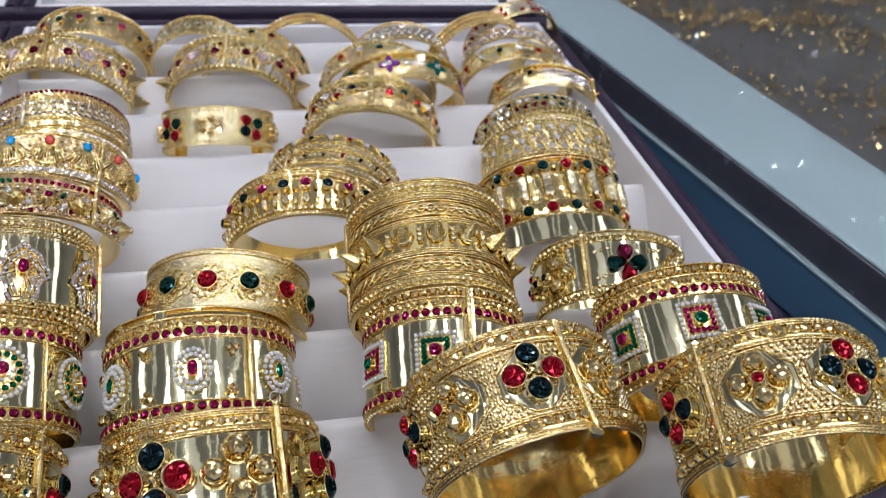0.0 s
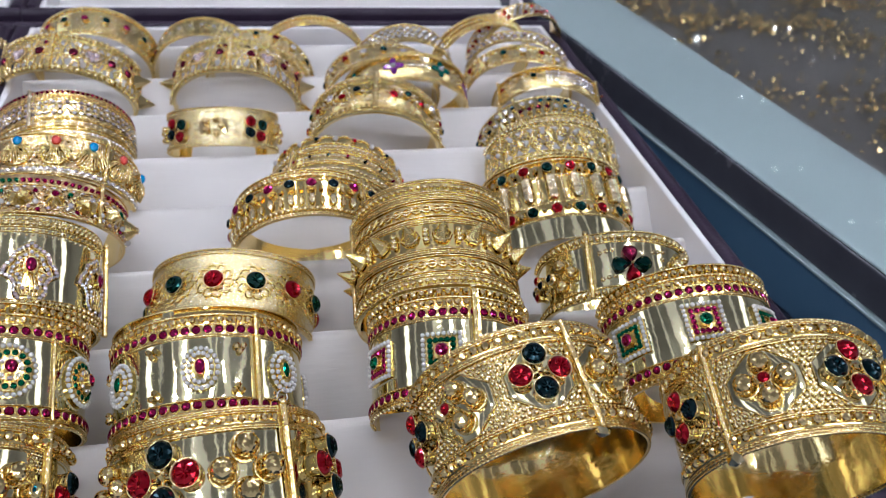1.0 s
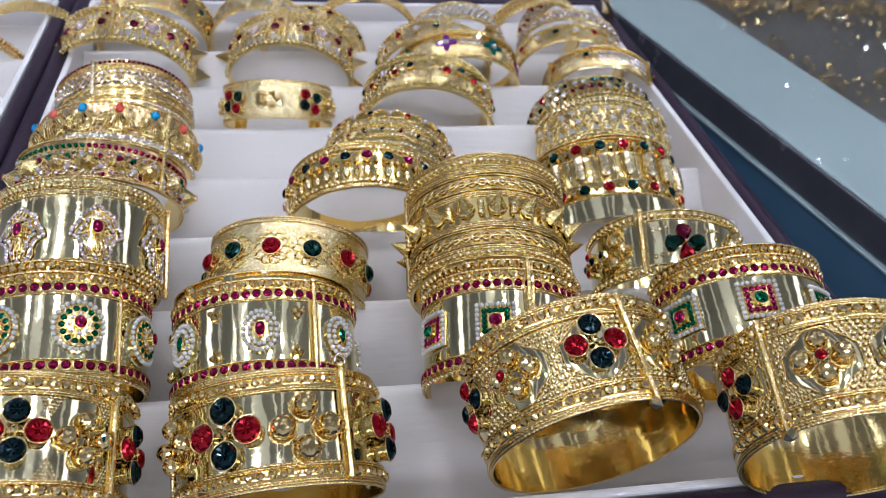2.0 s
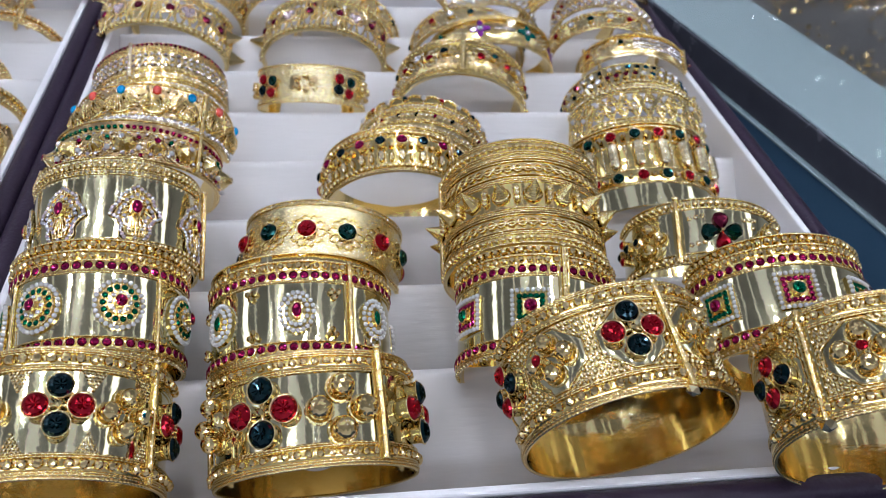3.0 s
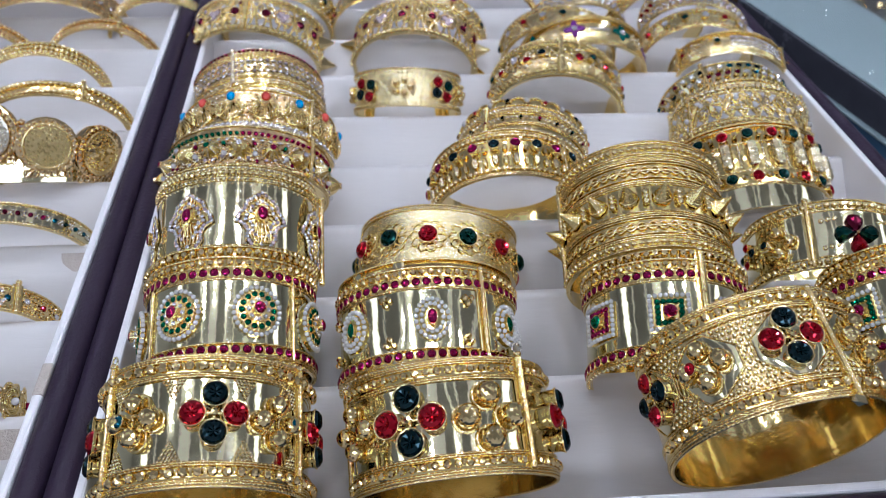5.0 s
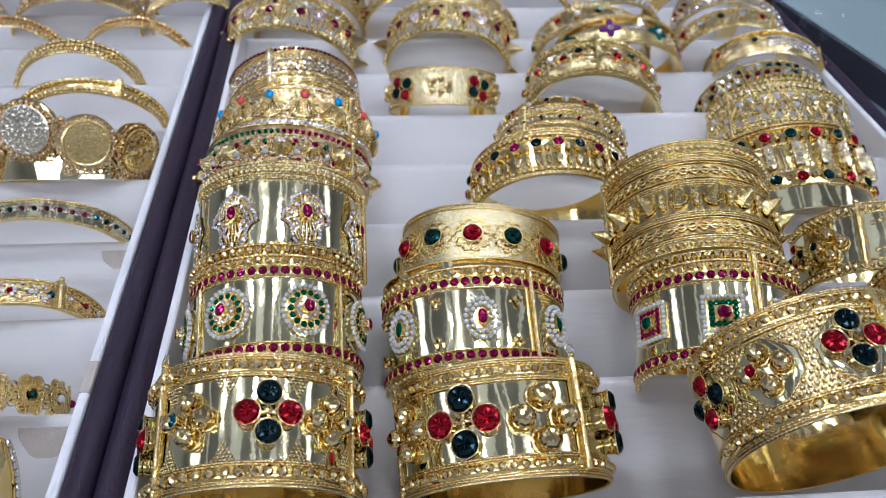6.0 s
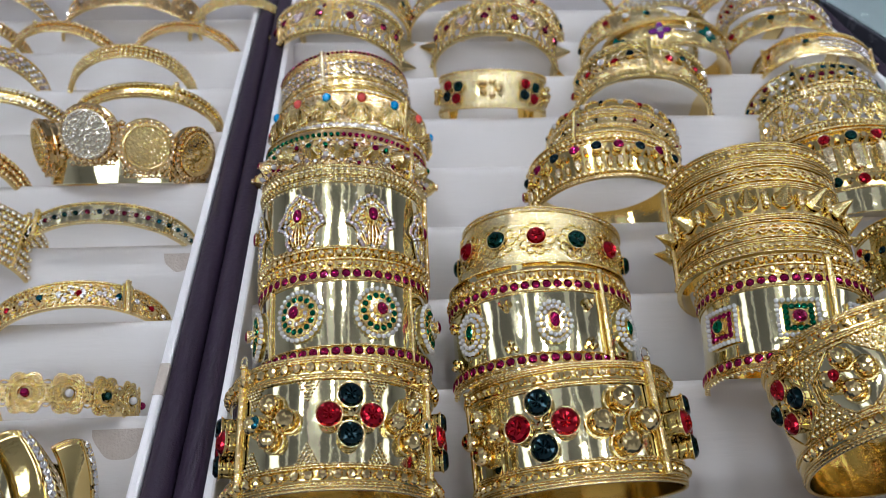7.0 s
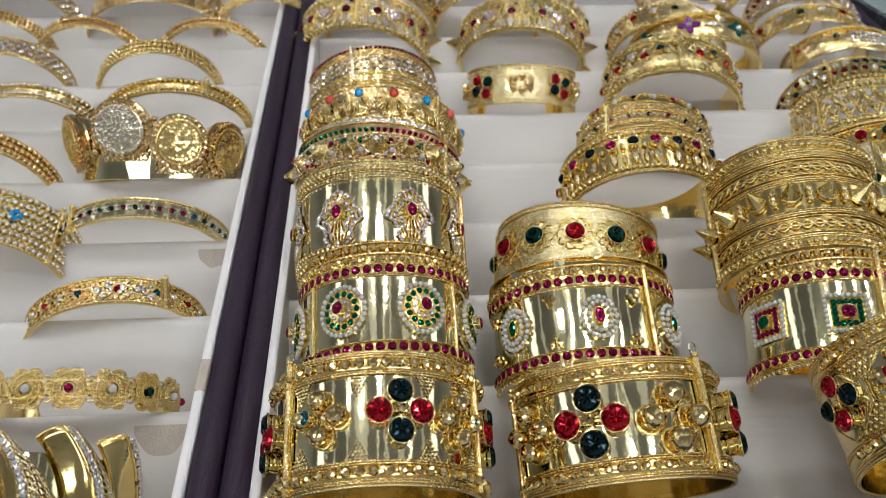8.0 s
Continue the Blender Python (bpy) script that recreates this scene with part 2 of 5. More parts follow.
BEAD_F = [(0, 1 + i, 1 + (i + 1) % 5) for i in range(5)] + [(1 + i, 6 + i, 6 + (i + 1) % 5, 1 + (i + 1) % 5) for i in range(5)]


class Ring:
    """An oval bracelet about its own y axis. A place on it is (arc, v, h) in millimetres: along the band from its top to the right,
    across the band from its middle to the back, and out from its surface."""

    def __init__(self, name, label, place, turn, lift, a, b, wide, group, category="bracelet", gold=GOLD, roll=0.0):
        self.a, self.b, self.wide, self.gold = a * 1000, b * 1000, wide * 1000, gold
        self.ob = thing(name, label, category, group, m=pose(*place, 0, 0, turn) @ pose(0, 0, 0, lift, 0, 0) @ pose(0, 0, 0, 0, roll, 0))
        th = np.linspace(math.pi / 2, -math.pi * 1.5, 721)
        s = np.concatenate([[0], np.cumsum(np.hypot(np.diff(self.a * np.cos(th)), np.diff(self.b * np.sin(th))))])
        self.th, self.s, self.full = th, s, s[-1]

    def angle(self, arc):
        return float(np.interp(arc % self.full, self.s, self.th))

    def p(self, arc, v, h=0.0):
        t, v, h = self.angle(arc), float(v), float(h)
        n = Vector((math.cos(t) / self.a, 0, math.sin(t) / self.b)).normalized()
        return (Vector((self.a * math.cos(t), v, self.b * math.sin(t))) + h * n) / 1000

    def m(self, arc, v, h=0.0, size=1.0, spin=0.0, tip=0.0):
        """The pose of a piece on the band: z out of the surface, y to the back; size in millimetres, or three of them."""
        t = self.angle(arc)
        z = Vector((math.cos(t) / self.a, 0, math.sin(t) / self.b)).normalized()
        y = Vector((0, 1, 0))
        x = y.cross(z)
        r = Matrix((x, y, z)).transposed().to_4x4()
        sx, sy, sz = (size, size, size) if not isinstance(size, tuple) else size
        return Matrix.Translation(self.p(arc, v, h)) @ r @ pose(0, 0, 0, tip, 0, spin) @ Matrix.Diagonal((sx / 1000, sy / 1000, sz / 1000, 1))

    # -- the band itself
    def band(self, prof=None, thick=0.9, wavy=0.12, seg=160, mat=None, inner=None, name="band", label=""):
        w = self.wide / 2
        prof = prof or [(-w, -0.3), (-w + 0.3, 0), (w - 0.3, 0), (w, -0.3)]
        cross = list(prof) + [(prof[-1][0], -thick), (prof[0][0], -thick)]
        fine = []
        for (v0, h0), (v1, h1) in zip(cross, cross[1:]):
            k = max(1, int(abs(v1 - v0) / 2.5)) if abs(h1 - h0) < 0.2 else 1
            fine += [(v0 + (v1 - v0) * i / k, h0 + (h1 - h0) * i / k) for i in range(k)]
        fine.append(cross[-1])
        n, vs, fs = len(fine), [], []
        seed = random.random() * 50
        for i in range(seg):
            arc = self.full * i / seg
            t = self.angle(arc)
            nn = Vector((math.cos(t) / self.a, 0, math.sin(t) / self.b)).normalized()
            c = Vector((self.a * math.cos(t), 0, self.b * math.sin(t)))
            for v, h in fine:
                q = noise.noise(Vector((math.cos(t) * 4 + seed, v * 0.07, math.sin(t) * 4))) * wavy
                vs.append((c + Vector((0, v, 0)) + (h + q) * nn) / 1000)
        for i in range(seg):
            j = (i + 1) % seg
            for k in range(n):
                k2 = (k + 1) % n
                fs.append((i * n + k, j * n + k, j * n + k2, i * n + k2))
        me = mesh(name, vs, fs, mat or self.gold)
        me.materials.append(inner or GOLD_IN)
        inside = max(1, int(abs(prof[-1][0] - prof[0][0]) / 2.5))
        idx = [1 if k >= n - inside - 1 else 0 for i in range(seg) for k in range(n)]
        me.polygons.foreach_set("material_index", idx)
        me.polygons.foreach_set("use_smooth", [True] * len(fs))
        me.set_sharp_from_angle(angle=radians(35))
        return put(name, me, self.ob, None, label)

    def strip(self, v0, v1, h=0.12, mat=None, seg=150, name="rim_strip"):
        """A thin worked strip laid round the band."""
        vs, fs = [], []
        for i in range(seg):
            arc = self.full * i / seg
            vs += [self.p(arc, v0, h - 0.3), self.p(arc, v0 + 0.15, h), self.p(arc, v1 - 0.15, h), self.p(arc, v1, h - 0.3)]
        for i in range(seg):
            a, b = 4 * i, 4 * ((i + 1) % seg)
            fs += [(a + k, b + k, b + k + 1, a + k + 1) for k in range(3)]
        return put(name, mesh(name, vs, fs, mat or GOLD_HAMMER, True), self.ob)

    def rope(self, v, h=0.2, r=0.45, n=150, mat=None, name="rope_edge", lo=None, hi=None):
        """A twisted or beaded wire round the band."""
        vs, fs, sides = [], [], 6
        n, r = int(n * 0.7), r * 1.15
        count = 3 * n
        for i in range(count):
            arc = self.full * i / count
            t = self.angle(arc)
            nn = Vector((math.cos(t) / self.a, 0, math.sin(t) / self.b)).normalized()
            rr = (0.5 * r, r, r)[i % 3]
            c = self.p(arc, v, h)
            for k in range(sides):
                u = 2 * math.pi * k / sides
                vs.append(c + rr / 1000 * (math.cos(u) * nn + math.sin(u) * Vector((0, 1, 0))))
        for i in range(count):
            j = (i + 1) % count
            for k in range(sides):
                k2 = (k + 1) % sides
                fs.append((i * sides + k, i * sides + k2, j * sides + k2, j * sides + k))
        return put(name, mesh(name, vs, fs, mat or GOLD_WORK, True), self.ob)

    def grains(self, places, r=0.4, mat=None, name="granulation", flat=0.8, h=0.0):
        """Fine grains soldered on, too small to count, in one mesh."""
        vs, fs = [], []
        for arc, v in places:
            mm = self.m(arc, v, h, (r, r, r * flat), random.random() * 72)
            base = len(vs)
            vs += [mm @ Vector(q) for q in BEAD_V]
            fs += [tuple(base + i for i in f) for f in BEAD_F]
        ob = put(name, mesh(name, vs, fs, mat or GRAIN_GOLD, True), self.ob)
        ob["kind"] = "stuff"
        return ob

    def row(self, v, step, r, lo=-50, hi=50, mat=None, name="bead", sub=2, smooth=True, h=None, flat=0.95, small=False):
        """A row of beads along the band: each a part, or fine grains in one mesh."""
        k = int((hi - lo) / step)
        at = [(lo + step * (i + 0.5), v) for i in range(k)]
        if small:
            return self.grains(at, r, mat, "beading", flat, h or 0.0)
        me = ico(sub, mat or GOLD_WORK, smooth)
        for arc, vv in at:
            put(name, me, self.ob, self.m(arc, vv, r * 0.5 if h is None else h, (r, r, r * flat), random.random() * 360, random.uniform(-8, 8)))

    def gem(self, arc, v, r, mat, h=1.0, tall=None, stretch=1.0, spin=None, bezel=True, tip=0.0, gold=None, kind="gemstone", n=12, parent=None):
        """A stone in its setting; h is the girdle's height over the band."""
        spin = random.uniform(0, 30) if spin is None else spin
        if bezel:
            s = put("setting", cup_mesh(gold or GOLD_WORK), self.ob, self.m(arc, v, h, (r, r * stretch, h + 0.4), spin if stretch != 1 else 0, tip))
            g = put(kind, gem_mesh(mat, n), s, Matrix.Diagonal((0.97, 0.97, r / (h + 0.4), 1)))
        else:
            g = put(kind, gem_mesh(mat, n), self.ob, self.m(arc, v, h, (r, r * stretch, r), spin, tip))
        return g

    def gem_row(self, v, step, r, mats, lo=-52, hi=52, h=0.35, name="gemstone", n=8, rail=True):
        k = int((hi - lo) / step)
        for i in range(k):
            mat = mats[i % len(mats)] if len(mats) < 5 else random.choice(mats)
            put(name, gem_mesh(mat, n), self.ob, self.m(lo + step * (i + 0.5), v, h, r, random.uniform(0, 45), random.uniform(-5, 5)))
        if rail:
            self.grains([(lo + step * i, v + d) for i in range(k + 1) for d in (-r * 0.72, r * 0.72)], r * 0.28, GOLD_WORK, "claw_setting", 1.3, h)

    def collars(self, places, r, h=0.5, mat=None, name="claw_setting"):
        """Thin round collars about small stones, in one mesh."""
        vs, fs, n = [], [], 10
        prof = ((0.92, -0.5), (1.06, 0.0), (1.08, 0.16), (0.94, 0.2))
        for arc, v in places:
            mm, base = self.m(arc, v, h, r), len(vs)
            vs += [mm @ Vector((q * math.cos(2 * math.pi * i / n), q * math.sin(2 * math.pi * i / n), z)) for q, z in prof for i in range(n)]
            fs += [(base + k * n + i, base + k * n + (i + 1) % n, base + (k + 1) * n + (i + 1) % n, base + (k + 1) * n + i) for k in range(3) for i in range(n)]
        ob = put(name, mesh(name, vs, fs, mat or GOLD_WORK, True), self.ob)
        ob["kind"] = "stuff"
        return ob

    def wire(self, lines, r=0.25, mat=None, name="wirework", closed=False, sides=5):
        ob = put(name, tubes(name, [[self.p(*q) for q in ln] for ln in lines], r / 1000, mat or GOLD_WORK, sides, closed), self.ob)
        if len(lines) > 1:
            ob["kind"] = "stuff"
        return ob

    def bar(self, arc, v0, v1, h=0.8, r=0.9, knob=True, mat=None, plate=True):
        """The hinge or closing pin across the band: knuckles on a rod between two narrow plates."""
        k = 5
        prof = []
        for i in range(k):
            z0, z1 = v0 + (v1 - v0) * i / k, v0 + (v1 - v0) * (i + 1) / k
            prof += [(r * 0.82, z0 + 0.05), (r, z0 + 0.3), (r, z1 - 0.3), (r * 0.82, z1 - 0.05)]
        me = lathe_mesh("hinge_rod", prof, 12, mat or GOLD_WORK, False)
        t = self.m(arc, 0, h, 1.0) @ pose(0, 0, 0, -90)
        ob = put("hinge_rod", me, self.ob, t)
        if plate:
            for d in (-1, 1):
                vs = [self.p(arc + d * 1.0 + e, v, hh) for v in (v0, v1) for e, hh in ((-0.8, -0.1), (-0.8, 0.5), (0.8, 0.5), (0.8, -0.1))]
                put("hinge_plate", mesh("hinge_plate", vs, [(0, 1, 5, 4), (1, 2, 6, 5), (2, 3, 7, 6), (0, 4, 7, 3), (0, 3, 2, 1), (4, 5, 6, 7)], mat or YELLOW_GOLD), self.ob)
        if knob:
            put("pin_knob", ico(2, mat or GOLD, True), self.ob, self.m(arc, v1 + 0.8, h, (1.2, 1.0, 1.2)))
        return ob

    def ball(self, arc, v, r, h=None, collar=True, mat=None):
        h = r * 0.95 if h is None else h
        if collar:
            put("ball_collar", cached(("collar", GOLD_WORK.name), lambda: lathe_mesh("ball_collar", [(1.1, -0.4), (1.24, -0.1), (1.22, 0.04), (1.08, 0.1), (0.9, 0.08)], 16, YELLOW_GOLD)), self.ob, self.m(arc, v, 0.2, r))
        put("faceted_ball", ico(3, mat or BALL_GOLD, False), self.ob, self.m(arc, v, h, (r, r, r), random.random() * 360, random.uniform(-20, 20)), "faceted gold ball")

    def plate(self, arc, v, pts, h0=-0.4, h1=0.5, mat=None, name="plate", label=""):
        """A flat-backed plate of any outline (millimetres round its middle) that follows the band."""
        n = len(pts)
        vs = [self.p(arc + x * u, v + y * u, h) for u, h in ((1, h0), (1, h1 - 0.1), (0.97, h1), (0.66, h1), (0.33, h1)) for x, y in pts] + [self.p(arc, v, h1)]
        fs = [(k * n + i, k * n + (i + 1) % n, (k + 1) * n + (i + 1) % n, (k + 1) * n + i) for k in range(4) for i in range(n)] + [(4 * n + i, 4 * n + (i + 1) % n, 5 * n) for i in range(n)]
        me = mesh(name, vs, fs, mat or GOLD, True)
        me.set_sharp_from_angle(angle=radians(30))
        return put(name, me, self.ob, None, label)

    def tri(self, arc, v, base, tall, step=0.85, r=0.38):
        """A triangle of grains; its base lies towards the sign of tall's foot."""
        out, k = [], int(abs(tall) / (step * 0.9))
        for j in range(k):
            w = base * (1 - j / k)
            cnt = max(1, int(w / step))
            out += [(arc + (i - (cnt - 1) / 2) * step, v + math.copysign(j * step * 0.9, tall)) for i in range(cnt)]
        return out

    def scrolls(self, arc, v, size, n=6):
        """Curls of wire round a stone."""
        lines = []
        for k in range(n):
            a0 = 2 * math.pi * k / n
            cx, cy = arc + size * 0.68 * math.cos(a0), v + size * 0.68 * math.sin(a0)
            ln = []
            for i in range(14):
                u = i / 13
                a = a0 + math.pi + u * 5.5
                rr = size * 0.34 * (1 - 0.72 * u)
                ln.append((cx + rr * math.cos(a), cy + rr * math.sin(a), 0.25))
            lines.append(ln)
        return lines


def oval(rx, ry, n=24):
    return [(rx * math.cos(2 * math.pi * i / n), ry * math.sin(2 * math.pi * i / n)) for i in range(n)]


def square(r, n=6):
    out = []
    for k in range(4):
        for i in range(n):
            u = -1 + 2 * i / n
            out.append([(u, -1), (1, u), (-u, 1), (-1, -u)][k])
    return [(x * r, y * r) for x, y in out]


# ---- the room that closes the place ----
def slab(name, x0, x1, y0, y1, z0, z1, mat, label, kind="structure", category="", bevel=0.0):
    return tagged(new(name, box_mesh(name, x0, x1, y0, y1, z0, z1, mat, bevel)), label, category or name.split("_")[0], "", kind)


slab("floor", -4, 4, -3, 5.5, FLOOR - 0.1, FLOOR, FLOOR_TILE, "beige polished shop floor")
slab("ceiling", -4, 4, -3, 5.5, CEIL, CEIL + 0.1, CEILING_PAINT, "plain white painted shop ceiling")
slab("wall_north", -4, 4, 5.5, 5.62, FLOOR, CEIL, PLASTER, "plain white plaster shop wall")
slab("wall_south", -4, 4, -3.12, -3, FLOOR, CEIL, PLASTER, "plain white plaster shop wall")
slab("wall_east", 4, 4.12, -3, 5.5, FLOOR, CEIL, PLASTER, "plain white plaster shop wall")
slab("wall_west", -4.12, -4, -3, 5.5, FLOOR, CEIL, PLASTER, "plain white plaster shop wall")

counter = thing("counter", "dark wooden shop counter topped with speckled blue-grey felt", "counter")
put("body", box_mesh("body", -1.4, 1.4, -0.05, 1.25, FLOOR, -0.03, WOOD, 0.004), counter)
put("felt_top", box_mesh("felt_top", -1.42, 1.42, -0.07, 1.27, -0.03, 0.0, FELT, 0.004), counter, None, "speckled dark blue-grey felt")

# downlights let into the ceiling
can = thing("downlight", "small round recessed ceiling downlight, switched on", "lamp", "downlights in the ceiling")
put("trim", lathe_mesh("trim", [(0.055, 0.0), (0.061, -0.004), (0.057, -0.012), (0.045, -0.01), (0.045, -0.002)], 24, SILVER), can)
put("lamp_face", lathe_mesh("lamp_face", [(0.044, -0.006), (0.044, -0.003)], 20, LED), can)
SPOTS = [(-0.95, 0.15), (-0.5, 0.15), (-0.02, 0.1), (0.5, 0.15), (1.05, 0.15), (-0.95, 1.2), (-0.45, 1.25), (0.05, 1.25), (0.55, 1.2), (1.1, 1.2),
         (-0.7, -0.35), (0.0, -0.4), (0.7, -0.35),
         (2.38, 2.95), (2.52, 2.95), (2.50, 2.50), (2.63, 2.48), (2.60, 3.68), (2.72, 3.64), (2.58, 4.45), (2.72, 4.45), (3.36, 4.16), (3.50, 4.18), (3.35, 4.62), (3.47, 4.62)]
can.matrix_basis = pose(*SPOTS[0], CEIL)
for sx, sy in SPOTS[1:]:
    copy_thing(can, pose(sx, sy, CEIL) @ Matrix.Scale(0.14 if sx > 2 else 1.0, 4))


# ---- the trays ----
RIM, RIDGE = 0.0545, 0.045


def extrude_x(name, prof, x0, x1, mat, smooth=False):
    n = len(prof)
    vs = [(x0, y, z) for y, z in prof] + [(x1, y, z) for y, z in prof]
    fs = [tuple(range(n - 1, -1, -1)), tuple(range(n, 2 * n))] + [(i, (i + 1) % n, n + (i + 1) % n, n + i) for i in range(n)]
    me = mesh(name, vs, fs, mat)
    if smooth:
        me.polygons.foreach_set("use_smooth", [True] * len(me.polygons))
        me.set_sharp_from_angle(angle=radians(40))
    return me


def tray(label, x0, x1, y0, y1, first, pitch, count, m=None, seam=None):
    """A leatherette tray with a padded rim, a white lining and rows of slanting pads. x0 to y1 run along the lining's outer edge."""
    t = thing("jewellery_tray", label, "tray", "display trays on the counter", m=m)
    w = 0.0088
    put("base", box_mesh("base", x0 - w + 0.001, x1 + w - 0.001, y0 - w + 0.001, y1 + w - 0.001, 0.0005, 0.006, PURPLE_HIDE, 0.002), t)

    k = 7
    prof = [(0, 0.004)] + [(w / 2 - w / 2 * math.cos(math.pi * i / k), RIM - 0.004 + 0.004 * math.sin(math.pi * i / k)) for i in range(k + 1)] + [(w, 0.004)]
    for mm in (pose(x0 - w, y0 - w, 0), pose(x0 - w, y1, 0)):
        put("rim", extrude_x("rim", prof, 0, x1 - x0 + 2 * w, PURPLE_HIDE, True), t, mm)
    for mm in (pose(x0, y0, 0, 0, 0, 90), pose(x1 + w, y0, 0, 0, 0, 90)):
        put("rim", extrude_x("rim", prof, 0, y1 - y0, PURPLE_HIDE, True), t, mm)
    lw = 0.0032
    for args in ((x0, x0 + lw, y0, y1), (x1 - lw, x1, y0, y1), (x0 + lw, x1 - lw, y0, y0 + lw), (x0 + lw, x1 - lw, y1 - lw, y1)):
        put("lining", box_mesh("lining", *args, 0.006, RIM - 0.0012, WHITE_LINING, 0.0009), t)
    put("pad_floor", box_mesh("pad_floor", x0 + lw, x1 - lw, y0 + lw, y1 - lw, 0.005, 0.008, WHITE_PAD), t)
    for k in range(count):
        yk = first + k * pitch
        foot = max(yk - pitch + 0.007, y0 + lw + 0.0002)
        hz = RIDGE - 0.036 * (yk - foot) / (pitch - 0.007)
        prof = [(foot, 0.0075), (foot, hz), (yk - 0.012, RIDGE - 0.0106), (yk - 0.0022, RIDGE - 0.0014), (yk - 0.0008, RIDGE - 0.0003), (yk + 0.0006, RIDGE),
                (yk + 0.0022, RIDGE - 0.0006), (yk + 0.003, RIDGE - 0.0022), (yk + 0.003, 0.0075)]
        if yk + 0.003 > y1 - lw:
            continue
        xe = x1 - lw - 0.0002
        if seam:
            put("slot_pad_end", extrude_x("slot_pad_end", [(y, z - 0.0004) for y, z in prof], seam + 0.0004, xe, WHITE_PAD, True), t)
            xe = seam
        put("slot_pad", extrude_x("slot_pad", prof, x0 + lw + 0.0002, xe, WHITE_PAD, True), t)
    return t


tray("dark purple leatherette jewellery tray with white pads, holding wide gold cuffs", -0.125, 0.194, 0.1352, 0.5140, 0.1911, 0.0445, 8, seam=0.178)
T_LEFT = tray("dark purple leatherette tray with worn white pads, holding slim bangles", -0.4615, -0.143, 0.1290, 0.5140, 0.1848, 0.0438, 8)
tray("dark purple leatherette jewellery tray with white pads standing behind", -0.125, 0.194, 0.5460, 0.9210, 0.5536, 0.0445, 9)
tray("dark purple leatherette jewellery tray with white pads standing behind", -0.4615, -0.143, 0.5460, 0.9210, 0.5536, 0.0445, 9)


def worn_patch(k, x, r):
    """A half-round worn spot on the slanting face of a pad, where the tan backing shows."""
    yk = 0.1848 + 0.0438 * k
    vs, n = [], 28
    for up in (0.0004, -0.0006):
        for i in range(n + 1):
            a = math.pi * i / n
            q = r * (1 + 0.025 * math.sin(7 * a + k))
            d = q * math.sin(a) * 0.85 + 0.0014
            vs.append((x + q * math.cos(a), yk - 0.0008 - d, RIDGE - 0.0006 - d * 0.94 + up * 1.4))
    fs = [tuple(range(n, -1, -1)), tuple(range(n + 1, 2 * n + 2))] + [(i, i + 1, n + 2 + i, n + 1 + i) for i in range(n)]
    put("worn_patch", mesh("worn_patch", vs, fs, TAN_FOAM), T_LEFT, None, "half-round worn tan spot")


for k, x, r in ((2, -0.1535, 0.0062), (0, -0.1570, 0.0082), (0, -0.2130, 0.0080)):
    worn_patch(k, x, r)
put("worn_strip", box_mesh("worn_strip", -0.1462, -0.1428, 0.1875, 0.201, RIM - 0.012, RIM - 0.0008, TAN_FOAM, 0.0006), T_LEFT, None, "bare tan strip where the lining is torn")

# ---- the low glass-topped box beside the main tray ----
BOX = pose(0.2305, 0.4, 0, 0, 0, 11.9)
case = thing("display_box", "low dark display box with pale grey border and glass top", "display case", m=BOX)
put("lower_side", box_mesh("lower_side", -0.0035, 0.0, -0.455, 0.30, 0.001, 0.031, BLUE_CLOTH, 0.0012), case, None, "blue cloth-covered side")
put("side_moulding", box_mesh("side_moulding", -0.0050, -0.0002, -0.455, 0.30, 0.0312, 0.0328, FROST, 0.0006), case, None, "thin pale moulding")
put("upper_side", box_mesh("upper_side", -0.0022, 0.0, -0.455, 0.30, 0.0330, 0.0516, DARK_FRAME, 0.0008), case)
put("border", box_mesh("border", 0.0002, 0.070, -0.455, 0.30, 0.0470, 0.0520, FROST, 0.0012), case, None, "pale grey glossy border")
put("inner_wall", box_mesh("inner_wall", 0.066, 0.070, -0.455, 0.30, 0.0020, 0.0468, DARK_FRAME), case)
put("box_floor", box_mesh("box_floor", 0.0704, 0.72, -0.455, 0.30, 0.0010, 0.0060, BROWN), case, None, "dark brown velvet floor")
put("far_wall", box_mesh("far_wall", 0.0704, 0.72, 0.296, 0.31, 0.0010, 0.0515, DARK_FRAME, 0.001), case)
put("right_wall", box_mesh("right_wall", 0.7205, 0.735, -0.455, 0.31, 0.0010, 0.0515, DARK_FRAME, 0.001), case)
pane = put("glass_top", box_mesh("glass_top", -0.0021, 0.72, -0.455, 0.2955, 0.0524, 0.0529, GLASS), case, None, "clear glass top")
pane.visible_shadow = False


def trinket(label, x, y, spread, count, seed):
    """A small heap of gold pieces: beads strewn about one spot."""
    rnd = random.Random(seed)
    vs, fs = [], []
    for i in range(count):
        px, py = x + rnd.gauss(0, spread), y + rnd.gauss(0, spread * 0.6)
        px, py = min(max(px, 0.078), 0.7), min(py, 0.285)
        r = 0.0026 * rnd.uniform(0.3, 1.1)
        base, q = len(vs), rnd.uniform(0, 6)
        vs += [(px + r * (c * math.cos(q) - s * math.sin(q)), py + r * (c * math.sin(q) + s * math.cos(q)), 0.0075 + rnd.uniform(0, 0.003) + r * z) for c, s, z in BEAD_V]
        fs += [tuple(base + j for j in f) for f in BEAD_F]
    return thing("gold_trinket", label, "jewellery", "gold pieces in the display box", m=BOX, me=mesh("gold_trinket", vs, fs, GOLD_WORK))


random.seed(4)
